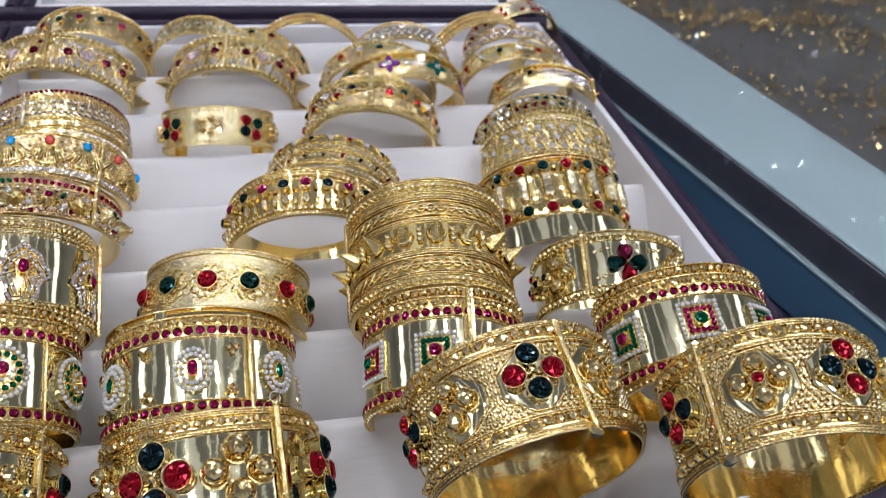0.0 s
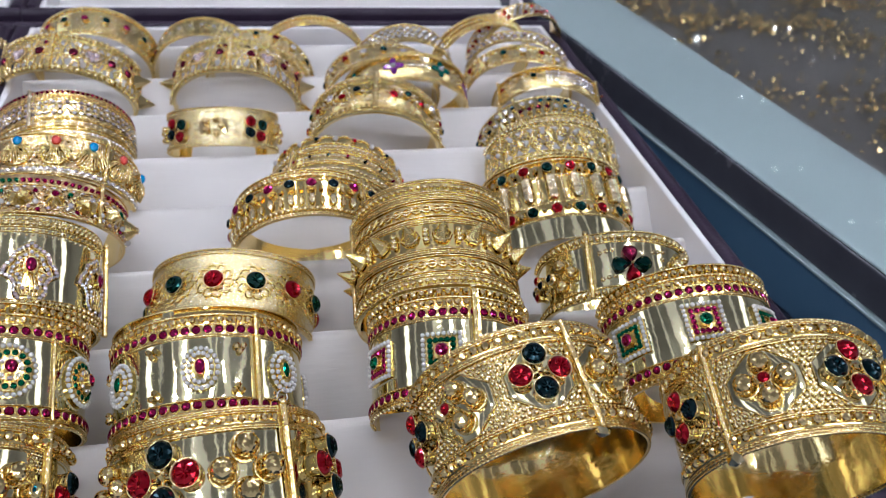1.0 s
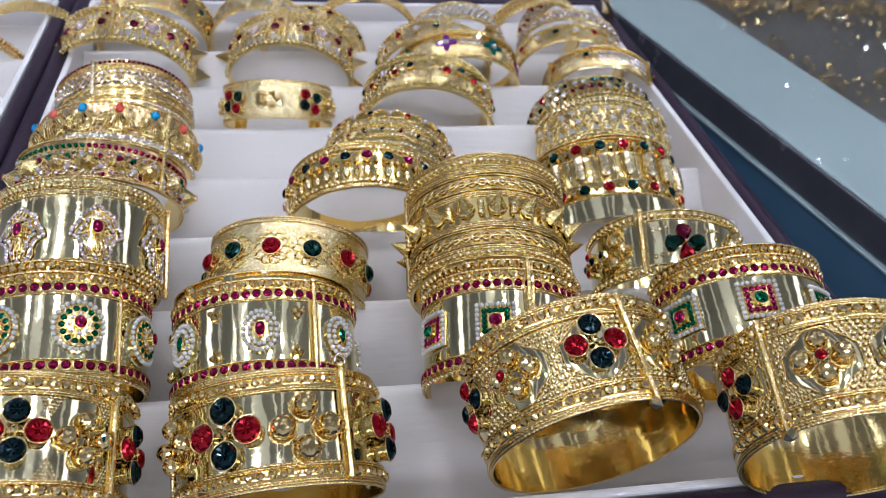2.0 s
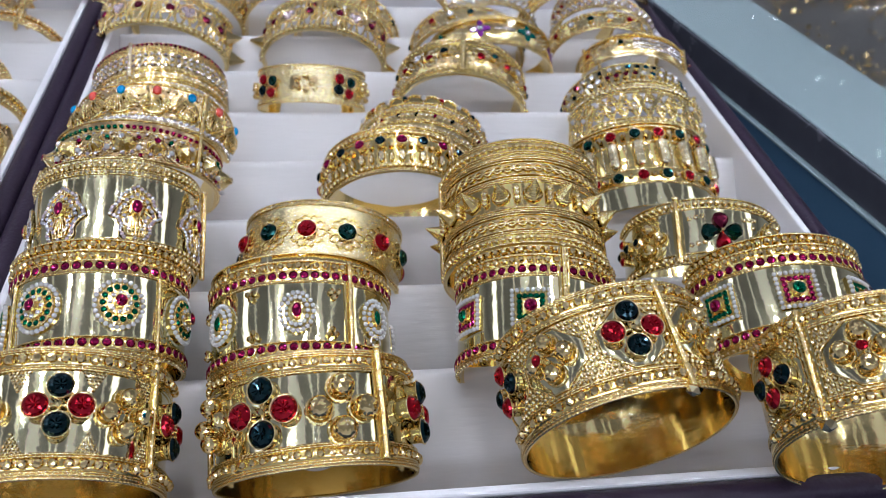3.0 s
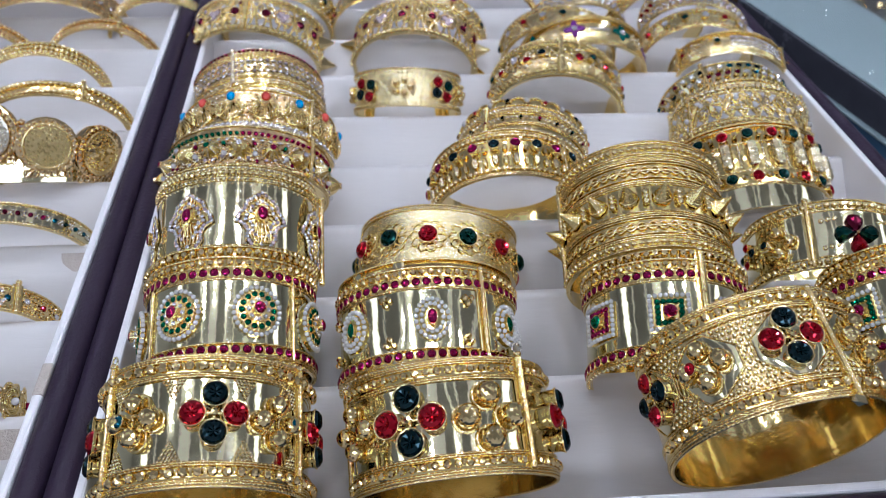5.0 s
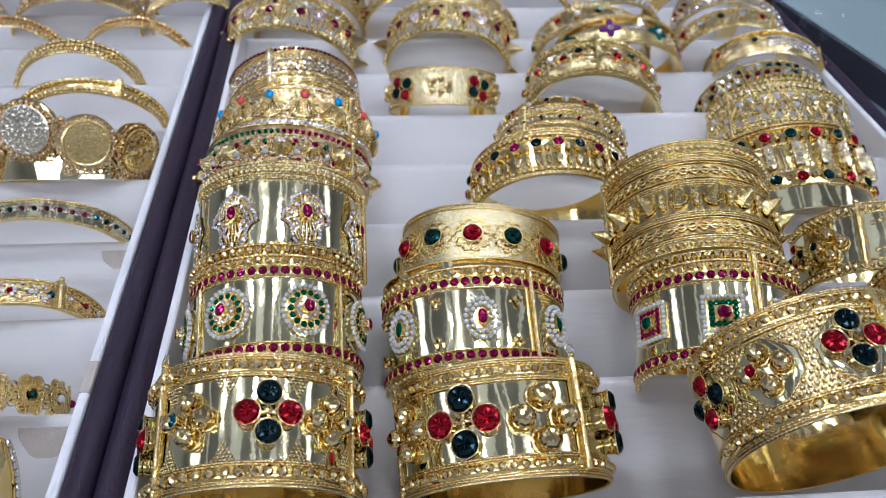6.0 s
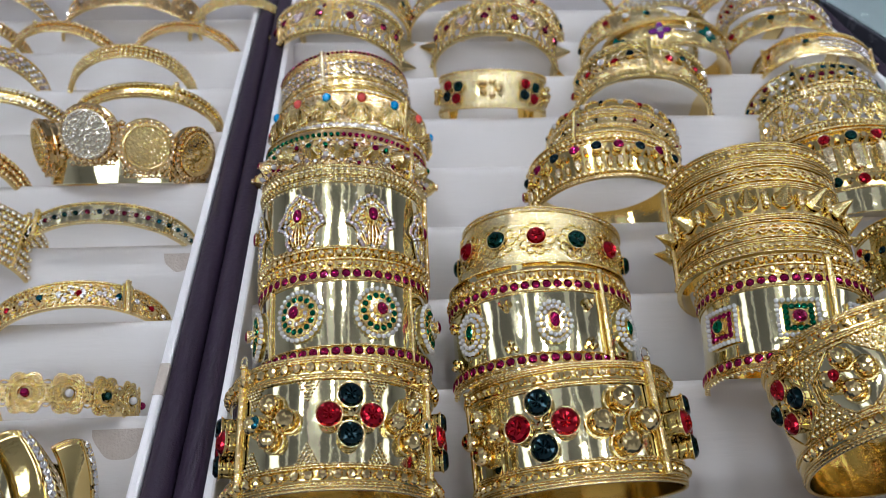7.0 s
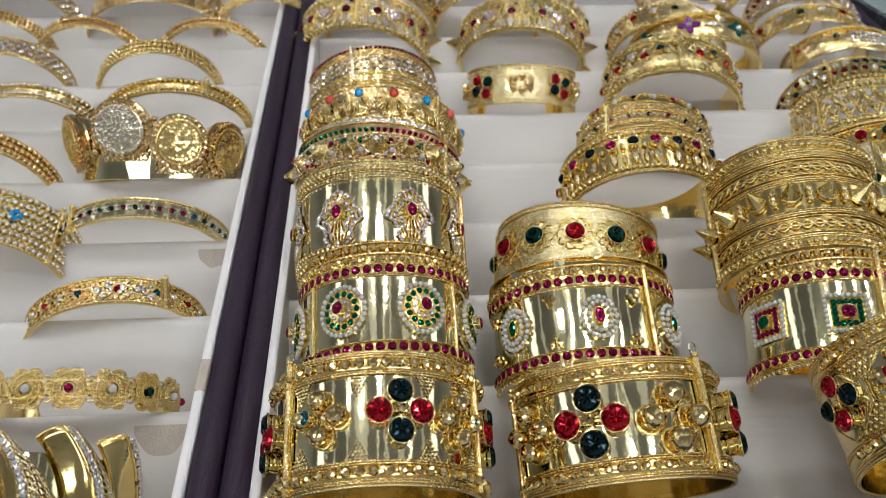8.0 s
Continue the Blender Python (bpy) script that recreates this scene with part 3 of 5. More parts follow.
for i in range(74):
    trinket("small heap of gold jewellery on brown velvet", random.uniform(0.09, 0.6), random.uniform(-0.25, 0.27), random.uniform(0.012, 0.035), random.randint(40, 90), i)


# ---- bracelets ----
MAIN, LEFT = "gold cuffs in the main tray", "slim gold bangles in the second tray"
random.seed(11)


def edges(r, vs, n=150, rad=0.42):
    for v in vs:
        r.rope(v, 0.25, rad, n)


def gem_flower(r, arc, v, d, rad, h, mats=(NAVY, RED), tip=0.0, spin=0.0):
    """Four large stones round a small gold ball, on tall settings."""
    for k, (x, y) in enumerate(((0, 1), (1, 0), (0, -1), (-1, 0))):
        r.gem(arc + d * x, v + d * y, rad, mats[k % 2], h, n=14)
    put("centre_ball", ico(1, GOLD, False), r.ob, r.m(arc, v, h + 0.2, 1.1))
    r.wire([[(arc + d * x * u, v + d * y * u, h * 0.5) for u in (0, 1)] for x, y in ((0, 1), (1, 0), (0, -1), (-1, 0))], 0.7)


def ball_flower(r, arc, v, d, rad, stone_mat=None, side=0.0, srad=1.6):
    for x, y in ((0, 1), (1, 0), (0, -1), (-1, 0)):
        r.ball(arc + d * x, v + d * y, rad * 1.08)
    if stone_mat:
        r.gem(arc + side, v, srad, stone_mat, 3.4 if side == 0 else 4.2)


def heavy_rims(r, back, front, step=3.55, rad=1.36):
    """Both edges of a heavy cuff: a row of faceted beads between fine twisted wires."""
    for v, s in ((back, 1), (front, -1)):
        r.strip(min(v + s * 3.4, v - s * 2.9), max(v + s * 3.4, v - s * 2.9))
        r.strip(v - 1.75, v + 1.75, 0.26, YELLOW_GOLD, name="bead_channel")
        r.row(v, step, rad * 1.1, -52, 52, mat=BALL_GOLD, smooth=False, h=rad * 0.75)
        edges(r, (v + s * 2.0, v - s * 2.0), 190, 0.32)
        edges(r, (v + s * 2.7, v - s * 2.7), 170, 0.36)
        r.rope(v + s * 3.5, -0.1, 0.45, 210)


def heavy_band(r, back, front, mat=None):
    w = r.wide / 2
    r.band([(-w, -0.5), (-w + 0.2, 0.05), (front + 2.9, 0.05), (front + 3.1, -0.35), (back - 3.1, -0.35), (back - 2.9, 0.05), (w - 0.2, 0.05), (w, -0.5)], mat=mat)


def field(r, centres, lo, hi, v0, v1, step=1.95, rad=0.86):
    """Coarse granulation that leaves polished hexagons free round each motif."""
    hexagon = [(10.0, -3.4), (10.0, 3.4), (2.4, 9.6), (-2.4, 9.6), (-10.0, 3.4), (-10.0, -3.4), (-2.4, -9.6), (2.4, -9.6)]
    line = [(x0 + (x1 - x0) * u / 4, y0 + (y1 - y0) * u / 4) for (x0, y0), (x1, y1) in zip(hexagon, hexagon[1:] + hexagon[:1]) for u in range(4)]
    for c in centres:
        r.plate(c, (v0 + v1) / 2, line, -0.6, -0.15, GOLD, "hexagon_panel", "polished gold hexagon")
        r.wire([[(c + x, (v0 + v1) / 2 + y, 0.0) for x, y in line + line[:1]]], 0.3, GOLD_WORK, "panel_wire")
    out, k = [], 0
    for v in np.arange(v0 + 0.6, v1 - 0.3, step * 0.87):
        k += 1
        for s in np.arange(lo + (k % 2) * step / 2, hi, step):
            m = (v0 + v1) / 2
            if all(abs(s - c) / 10.2 + max(0.0, abs(v - m) - 3.5) / 8.5 > 1 for c in centres):
                out.append((s, v))
    r.grains(out, rad, None, "granulation", 1.05)


# the heavy cuffs with flowers of stones
r = Ring("cuff_bracelet", "polished gold cuff with red and blue stone flowers and gold balls", (-0.0893, 0.1617, 0.0556), 0.1, 22.45, 0.0293, 0.0283, 0.0362, MAIN)
heavy_band(r, 14.2, -14.4)
heavy_rims(r, 14.2, -14.4)
gem_flower(r, 6.2, 0.8, 5.3, 3.5, 2.4)
ball_flower(r, -14.2, 0.3, 4.6, 2.6, TEAL, -3.0, 1.9)
ball_flower(r, 23.0, -0.4, 4.6, 2.6, TEAL, 4.2, 1.9)
gem_flower(r, 42.5, 0.0, 5.3, 3.5, 2.4, (NAVY, RED))
gem_flower(r, -39.5, 0.0, 5.3, 3.5, 2.4, (NAVY, RED))
r.grains([q for a in (-4.9, 14.4, -22.0, 31) for q in r.tri(a, 10.8, 7.5, -6.5, 1.1) + r.tri(a, -11.0, 7.5, 6.5, 1.1)], 0.5)
r.bar(-26.5, -17.5, 18.5)
r.bar(33.2, -17.5, 17.5)
r.wire([[(-26.5 + 1.6 * math.cos(a), 20.5 + 1.6 * math.sin(a), 0.8) for a in np.linspace(0, 6.28, 16)]], 0.3, GOLD, "ring_loop")

r = Ring("cuff_bracelet", "polished gold cuff with large red and black stones and gold balls", (-0.0169, 0.1653, 0.0504), 2.54, 26.27, 0.0306, 0.0260, 0.0328, MAIN)
heavy_band(r, 13.2, -13.2)
heavy_rims(r, 13.2, -13.2, 3.2, 1.12)
gem_flower(r, -14.4, 0.0, 6.3, 4.0, 2.8)
ball_flower(r, 7.4, -1.0, 6.2, 3.3)
ball_flower(r, -33.0, 0.5, 5.2, 2.7)
gem_flower(r, 36.5, 0.0, 6.0, 3.9, 3.4)
r.bar(19.8, -15.5, 17.0, 1.2, 1.1)
r.bar(-44, -15.5, 15.5)
r.wire([[(19.8 + 1.7 * math.cos(a), 19.5 + 1.7 * math.sin(a), 1.2) for a in np.linspace(0, 6.28, 16)]], 0.3, SILVER, "ring_loop")
r.wire(r.scrolls(-26, 0, 5.5) + r.scrolls(-38, 0, 6), 0.3)

r = Ring("cuff_bracelet", "large tilted gold cuff with granulated panels and red and blue stones", (0.0740, 0.1593, 0.0703), 5.36, 15.24, 0.0325, 0.0312, 0.0340, MAIN)
heavy_band(r, 13.7, -13.3, FIELD_GOLD)
heavy_rims(r, 13.7, -13.3, 3.5, 1.3)
gem_flower(r, -3.7, 1.3, 5.4, 3.45, 2.2)
ball_flower(r, -27.6, 0.5, 4.8, 2.6, RED, -2.6, 1.8)
ball_flower(r, 18.0, 0.0, 5.0, 2.5, TEAL, 5.0)
gem_flower(r, -48.5, 1.4, 5.2, 3.2, 2.2, (RED, NAVY))
field(r, (-3.7, -27.6, 18.5, -48.5), -52, 34, -9.8, 10.2)
r.bar(7.8, -17.5, 16.8, 1.2, 1.0, False)
put("fan_knob", ico(1, GOLD_PALE, False), r.ob, r.m(7.8, -18.2, 0.4, (2.7, 2.0, 1.8)))

r = Ring("cuff_bracelet", "large gold cuff with hexagon panels, gold balls and red stones", (0.1434, 0.1382, 0.0844), -6.24, 15.25, 0.0311, 0.0304, 0.0328, MAIN)
heavy_band(r, 12.9, -13.6, FIELD_GOLD)
heavy_rims(r, 12.9, -13.6, 3.5, 1.28)
ball_flower(r, -17.0, -0.5, 5.0, 2.6, RED, 0.0, 1.6)
gem_flower(r, 5.9, 0.2, 5.2, 3.3, 2.6, (RED, NAVY))
gem_flower(r, -43.2, 0.0, 4.9, 3.1, 2.4, (RED, NAVY))
ball_flower(r, 24.0, 0.0, 4.8, 2.5, TEAL, 4.0)
field(r, (-17.0, 5.9, -43.2, 24.5), -52, 40, -10.1, 9.5)
r.bar(-30.5, -17, 16.5, 1.0, 0.95, False)
put("fan_knob", ico(1, GOLD_PALE, False), r.ob, r.m(-30.5, -17.8, 0.4, (2.7, 2.0, 1.8)))


# cuffs with ruby rows and pearl medallions
def ruby_rims(r, back, front, rows=2):
    """Both edges: round rubies in scalloped settings, then fine wires and rows of cut beads."""
    r.strip(back - 2.2, r.wide / 2 - 0.1, 0.1, YELLOW_GOLD)
    r.strip(-r.wide / 2 + 0.1, front + 2.2, 0.1, YELLOW_GOLD)
    for v in (back, front):
        r.gem_row(v, 3.35, 1.36, (RUBY,), -50.25, 50.25, h=0.5, n=10, rail=False)
        r.collars([(-50.25 + 3.35 * (i + 0.5), v) for i in range(30)], 1.5)
    edges(r, (back - 2.0, front + 2.0, back + 2.0, front - 2.0), 210, 0.3)
    for i in range(rows):
        if i % 2 == 0:
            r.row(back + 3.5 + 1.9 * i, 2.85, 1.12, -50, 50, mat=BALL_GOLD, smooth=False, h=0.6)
        else:
            r.rope(back + 3.2 + 2.1 * i, 0.3, 0.55, 150)
    r.row(front - 3.2, 2.3, 0.9, -50, 50, small=True)
    edges(r, (r.wide / 2 - 0.2, -r.wide / 2 + 0.2), 210, 0.35)


def pearl_oval(r, arc, v, rx, ry, kind):
    """An oval medallion edged with pearls."""
    r.plate(arc, v, oval(rx, ry), -0.4, 0.9, YELLOW_GOLD, "medallion")
    k = int(math.pi * (rx + ry - 0.8) / 1.66)
    for x, y in oval(rx - 0.4, ry - 0.4, k):
        put("pearl", ico(2, PEARL, True), r.ob, r.m(arc + x, v + y, 1.4, 0.8))
    if kind == "green":
        # a stepped dome: a ring of green stones, a ring of crystals, and a raised ruby
        r.plate(arc, v, oval(rx - 1.5, ry - 1.5), 0.5, 1.7, GOLD_WORK, "dome_step")
        r.plate(arc, v, oval(rx - 3.8, ry - 4.2), 0.9, 2.7, GOLD_WORK, "dome_step")
        green = oval(rx - 2.6, ry - 2.8, 14)
        for x, y in green:
            put("gemstone", gem_mesh(EMERALD, 8), r.ob, r.m(arc + x, v + y, 1.95, 0.98, random.random() * 40))
        r.collars([(arc + x, v + y) for x, y in green], 1.02, 1.8)
        for x, y in oval(2.7, 3.0, 8):
            put("crystal", gem_mesh(CLEAR, 8), r.ob, r.m(arc + x, v + y, 2.9, 0.8, random.random() * 40))
        r.grains([(arc + x, v + y) for x, y in oval(rx - 1.6, ry - 1.6, 30)] + [(arc + x, v + y) for x, y in oval(3.75, 4.1, 18)], 0.32, GOLD_WORK, "granulation", 1.0, 1.8)
        r.gem(arc, v + 0.2, 1.75, RUBY, 4.2, stretch=1.15, spin=0)
    else:
        for x, y in oval(rx - 2.15, ry - 2.2, max(8, k - 6)):
            put("pearl", ico(2, PEARL, True), r.ob, r.m(arc + x, v + y, 1.9, 0.78))
        r.gem(arc, v + 0.3, 1.5, RUBY if kind == "ruby" else EMERALD, 2.1, stretch=1.75, spin=0)


r = Ring("cuff_bracelet", "polished gold cuff with ruby rows and pearl-edged green stone medallions", (-0.0867, 0.2088, 0.0582), 0.86, 27.0, 0.0272, 0.0252, 0.0375, MAIN)
r.band()
ruby_rims(r, 9.5, -15.4, 3)
for a in (-36.5, -12.8, 11.2, 35.2):
    pearl_oval(r, a, -3.2, 7.3, 8.1, "green")
r.bar(24.0, -17.5, 8, 0.4, 0.6, False, plate=False)
r.bar(-25.0, -17.5, 8, 0.4, 0.6, False, plate=False)

r = Ring("cuff_bracelet", "polished gold cuff with ruby rows and double pearl medallions, dented sheen", (-0.0207, 0.2039, 0.0542), -0.1, 23.67, 0.0300, 0.0251, 0.0360, MAIN)
r.band(wavy=0.3)
ruby_rims(r, 9.6, -14.8, 2)
pearl_oval(r, -0.7, -3.3, 5.4, 6.9, "ruby")
pearl_oval(r, -27.6, -2.6, 5.4, 6.9, "green_centre")
pearl_oval(r, 26.0, -3.0, 5.4, 6.9, "green_centre")
pearl_oval(r, 50.0, -3.0, 5.4, 6.9, "ruby")
for a, v in ((-15.3, 4.6), (11.2, 4.0), (-14.4, -10.6), (10.2, -10.8), (-38, 4), (-38, -10)):
    for x, y in ((-1.1, 0), (1.1, 0), (0, 1.7)):
        put("small_ball", ico(1, GOLD_WORK, False), r.ob, r.m(a + x, v + (y if v < 0 else -y), 0.9, 1.15))
r.bar(16.4, -18, 14.0, 1.2, 0.8, True)


def pearl_square(r, arc, v, half, inner, centre):
    """A square medallion: pearls along its edge, two rows of small stones, a large one in the middle."""
    half *= 1.17
    r.plate(arc, v, square(half), -0.4, 0.9, YELLOW_GOLD, "square_medallion")
    for x, y in square(half - 0.4, 7):
        put("pearl", ico(2, PEARL, True), r.ob, r.m(arc + x, v + y, 1.4, 0.8))
    stones = square(half - 2.6, 4)
    for x, y in stones:
        put("gemstone", gem_mesh(inner, 8), r.ob, r.m(arc + x, v + y, 1.4, 1.0, random.random() * 40))
    r.collars([(arc + x, v + y) for x, y in stones], 1.04, 1.2)
    r.gem(arc, v, 2.2, centre, 2.6)


r = Ring("cuff_bracelet", "polished gold cuff with ruby rows and square pearl-edged medallions", (0.0596, 0.1973, 0.0596), -6.67, 25.05, 0.0270, 0.0254, 0.0370, MAIN)
r.band()
ruby_rims(r, 9.8, -15.4, 3)
pearl_square(r, -5.9, -3.6, 5.2, EMERALD, RUBY)
pearl_square(r, -29.6, -2.6, 5.2, RUBY, EMERALD)
pearl_square(r, 16.0, -3.6, 5.2, RUBY, EMERALD)
pearl_square(r, 40.0, -3.6, 5.2, EMERALD, RUBY)
r.bar(5.2, -18, 18.0, 0.9, 0.85, True)

r = Ring("cuff_bracelet", "polished gold cuff with ruby rows and square medallions of magenta stones", (0.1442, 0.1890, 0.0677), -2.48, 21.48, 0.0294, 0.0247, 0.0375, MAIN)
r.band()
ruby_rims(r, 9.3, -14.6, 3)
pearl_square(r, -6.3, -2.2, 5.4, RUBY, EMERALD)
pearl_square(r, -31.5, -1.6, 5.2, EMERALD, RUBY)
pearl_square(r, 18.5, -3.0, 5.2, EMERALD, RUBY)

# the cuff with crystal temple shapes
r = Ring("cuff_bracelet", "polished gold cuff with crystal arch motifs holding oval rubies", (-0.0888, 0.2561, 0.0590), -0.06, 28.0, 0.0292, 0.0248, 0.0372, MAIN)
r.band()
for v in (10.8, 12.9, 15.0, 17.1, -14.2, -16.2, -18.0):
    r.row(v, 2.1, 0.95 if abs(v) > 13 else 0.6, -52, 52, small=abs(v) > 16.5 or v == 10.8)
edges(r, (11.9, 13.9, 16.1, 18.2, -13.0, -15.2, -18.4), 220, 0.26)
ARCH = [(0, 9.8), (2.4, 8.0), (4.8, 6.2), (5.6, 3.4), (7.4, 1.2), (8.0, -1.2), (5.6, -2.6), (4.4, -4.8), (4.6, -7.4), (3.2, -9.8)]
for a in (-38.0, -13.4, 11.8, 36.5):
    pts = [(x * 1.04, y * 1.02) for x, y in ARCH + [(-x, y) for x, y in reversed(ARCH)]]
    r.plate(a, -2.8, [(x * 0.97, y * 0.97) for x, y in pts], -0.3, 0.45, YELLOW_GOLD, "arch_motif", "gold openwork arch")
    for q, h in ((1.0, 0.7), (0.66, 0.9)):
        fine = [(q * (x0 + (x1 - x0) * u), q * (y0 + (y1 - y0) * u)) for (x0, y0), (x1, y1) in zip(pts, pts[1:] + pts[:1]) for u in ((0.0, 0.5) if q == 1.0 else (0.0,))]
        for x, y in fine:
            put("crystal", gem_mesh(random.choice((CLEAR, CLEAR, BLUSH)), 8), r.ob, r.m(a + x, -2.8 + y, h + 0.3, 0.78, random.random() * 40, random.uniform(-14, 14)))
        r.wire([[(a + q * x * e, -2.8 + q * y * e, h) for x, y in pts + pts[:1]] for e in (1.09, 0.9)], 0.3, GOLD_WORK)
    r.wire([[(a + x * 0.75, -4.8, 1.0), (a + x * 1.3, -8.5, 1.1), (a + x * 0.8, -12.0, 0.9)] for x in (-2.4, -1.2, 0, 1.2, 2.4)]
           + [[(a + x * 0.6, 2.0, 1.0), (a + x, 5.4, 1.0)] for x in (-2.2, -0.8, 0.8, 2.2)] + [[(a + x * 2.6, -1.0 + y, 1.0), (a + x * 5.2, -1.0 + 1.8 * y, 1.0)] for x in (-1, 1) for y in (-1.6, 0, 1.6)], 0.34, GOLD_WORK)
    r.grains([(a + 2.7 * math.cos(t), -1.2 + 3.7 * math.sin(t)) for t in np.linspace(0, 6.28, 17)], 0.45, GOLD_WORK, "granulation", 1.0, 1.2)
    r.gem(a, -1.2, 1.8, RUBY, 2.4, stretch=1.5, spin=0)

r.bar(42.5, -20, 15, 2.2, 1.0)

# the matte cuff with scrolls and large stones
r = Ring("cuff_bracelet", "matte gold cuff with wire scrolls and red and green stones", (-0.0129, 0.2513, 0.0455), -6.66, 22.0, 0.0304, 0.0246, 0.0280, MAIN, gold=GOLD_MATTE)
r.band(wavy=0.05)
edges(r, (13.6, 12.0, -13.6, -12.0), 230, 0.34)
r.row(12.8, 2.2, 0.7, -52, 52, small=True, mat=GOLD_PALE)
r.row(-12.8, 2.2, 0.7, -52, 52, small=True, mat=GOLD_PALE)
for i, a in enumerate((-46.2, -32.4, -18.8, -4.2, 10.3, 24.2, 37.6, 51)):
    r.gem(a, 0.6, 3.65, GREEN if i % 2 == 0 else RED, 1.6)
    r.wire(r.scrolls(a, 0.5, 7.6, 10), 0.46, YELLOW_GOLD)
    r.grains([(a + x, 0.5 + y) for x, y in oval(7.6, 7.6, 20)], 0.42, GOLD_WORK)
r.bar(-46, -14, 13, 0.6, 0.8, False)

# the spiked cuff
r = Ring("cuff_bracelet", "gold cuff ringed with conical spikes between engraved wave bands", (0.0622, 0.2398, 0.0683), -4.31, 21.36, 0.0297, 0.0286, 0.0440, MAIN)
r.band([(-22.2, -0.4), (-21.8, 0.1), (-17.5, 0.1), (-17.2, -0.3), (-9.2, -0.3), (-9, 0.1), (4.6, 0.1), (4.9, -0.3), (13.0, -0.3), (13.3, 0.1), (21.8, 0.1), (22.2, -0.4)], mat=YELLOW_GOLD)
edges(r, (21.6, 20.6, 16.4, 15.4, 14.0, 13.2, 4.8, 4.0, 3.1, -7.6, -8.5, -9.3, -17.2, -18.0, -21.6), 240, 0.33)
r.row(18.5, 2.4, 1.0, -52, 52)
r.row(-19.8, 2.4, 1.0, -52, 52)
for v0 in (9.2, -13.2):
    r.wire([[(s, v0 + 1.5 * math.sin(s * 0.86 + ph), 0.2) for s in np.arange(-52, 52, 0.7)] for ph in (0, math.pi)], 0.42, GOLD_WORK, "wave_wire")
    r.rope(v0, 0.1, 0.4, 210)
    r.wire([[(s, v0 + 3.0 * k, 0.1) for s in np.arange(-52, 52, 1.6)] for k in (-1, 1)], 0.3, GOLD_WORK, "rail_wire")
SPIKE = lathe_mesh("spike", [(3.6, -0.6), (4.0, 0.2), (3.7, 0.9), (3.3, 1.2), (2.0, 3.9), (0.2, 7.4)], 9, YELLOW_GOLD)
for a in np.arange(-56, 57, 11.2):
    put("spike", SPIKE, r.ob, r.m(a - 1.0, -2.4, 0.2, (0.92, 0.92, 0.95), 0, -16 + random.uniform(-5, 5)), "pointed gold cone")
    for y in (-4.3, -2.4, -0.5):
        put("bead", ico(2, GOLD_WORK, True), r.ob, r.m(a + 4.6, y, 1.2, 1.3))
r.bar(-47.0, -21, 21.5, 0.5, 1.0, False)

# the cross cuff
r = Ring("cuff_bracelet", "polished gold cuff with a cross of red and green drop stones", (0.1322, 0.2290, 0.0601), -7.63, 25.5, 0.0287, 0.0267, 0.0262, MAIN)
r.band(wavy=0.25)
for v in (10.6, -11.2):
    r.row(v, 2.6, 1.15, -50, 50)
edges(r, (12.6, 8.8, -12.9, -9.2), 210, 0.32)
for k, mat in enumerate((GARNET, GREEN, RED, GREEN)):
    put("gemstone", drop_mesh(mat), r.ob, r.m(-1.5, -1.0, 1.2, (8.4, 7.4, 7.0), -90 * k + 2))
put("centre_ball", ico(1, GOLD, False), r.ob, r.m(-1.5, -1.0, 1.8, 0.8))
r.bar(-16.5, -13, 12.5)
ball_flower(r, -27.0, -1.2, 4.0, 2.1, NAVY, -3.8, 1.5)
ball_flower(r, 20.5, 0.0, 4.0, 2.2, NAVY, 4.0, 1.6)
r.grains([(a + x * 2.3, v + x * 0.4) for a, v in ((10, 5), (9, -5), (-10, 5), (-10, -5.5)) for x in (-1, 0, 1)] + [(11.5, 2.2), (10.5, -2.0)], 1.1)
gem_flower(r, -42, 0, 3.6, 1.8, 2.2, (RED, NAVY))

# the crown bangle with alternating stones, and its plainer neighbour
r = Ring("bangle", "gold crown bangle with dark blue and red stones over petal work", (0.0206, 0.2905, 0.0525), -2.16, 15.3, 0.0317, 0.0269, 0.0245, MAIN)
r.band(wavy=0.05, mat=YELLOW_GOLD)
for i, a in enumerate(np.arange(-58, 59, 8.3)):
    r.gem(a - 0.2, 2.6, 2.25, NAVY if i % 2 == 0 else RUBY, 2.4)
    put("petal", ico(2, GOLD_PALE, True), r.ob, r.m(a - 0.2, -4.2, 0.8, (1.5, 3.0, 1.3)))
    put("petal", ico(2, GOLD_WORK, True), r.ob, r.m(a + 3.9, -4.8, 0.5, (1.1, 2.4, 1.0)))
    put("lozenge", ico(1, GOLD, False), r.ob, r.m(a + 3.9, 1.6, 0.9, (1.3, 2.0, 1.0)))
r.row(8.4, 2.3, 1.1, -50, 50)
r.row(-9.4, 2.3, 1.1, -50, 50)
edges(r, (10.4, 11.8, 6.4, -11.2, -12.0), 200, 0.4)
r.bar(22.5, -12, 11.5, 0.5, 0.8, False)
r.bar(-46, -12, 11.5, 0.5, 0.8, False)

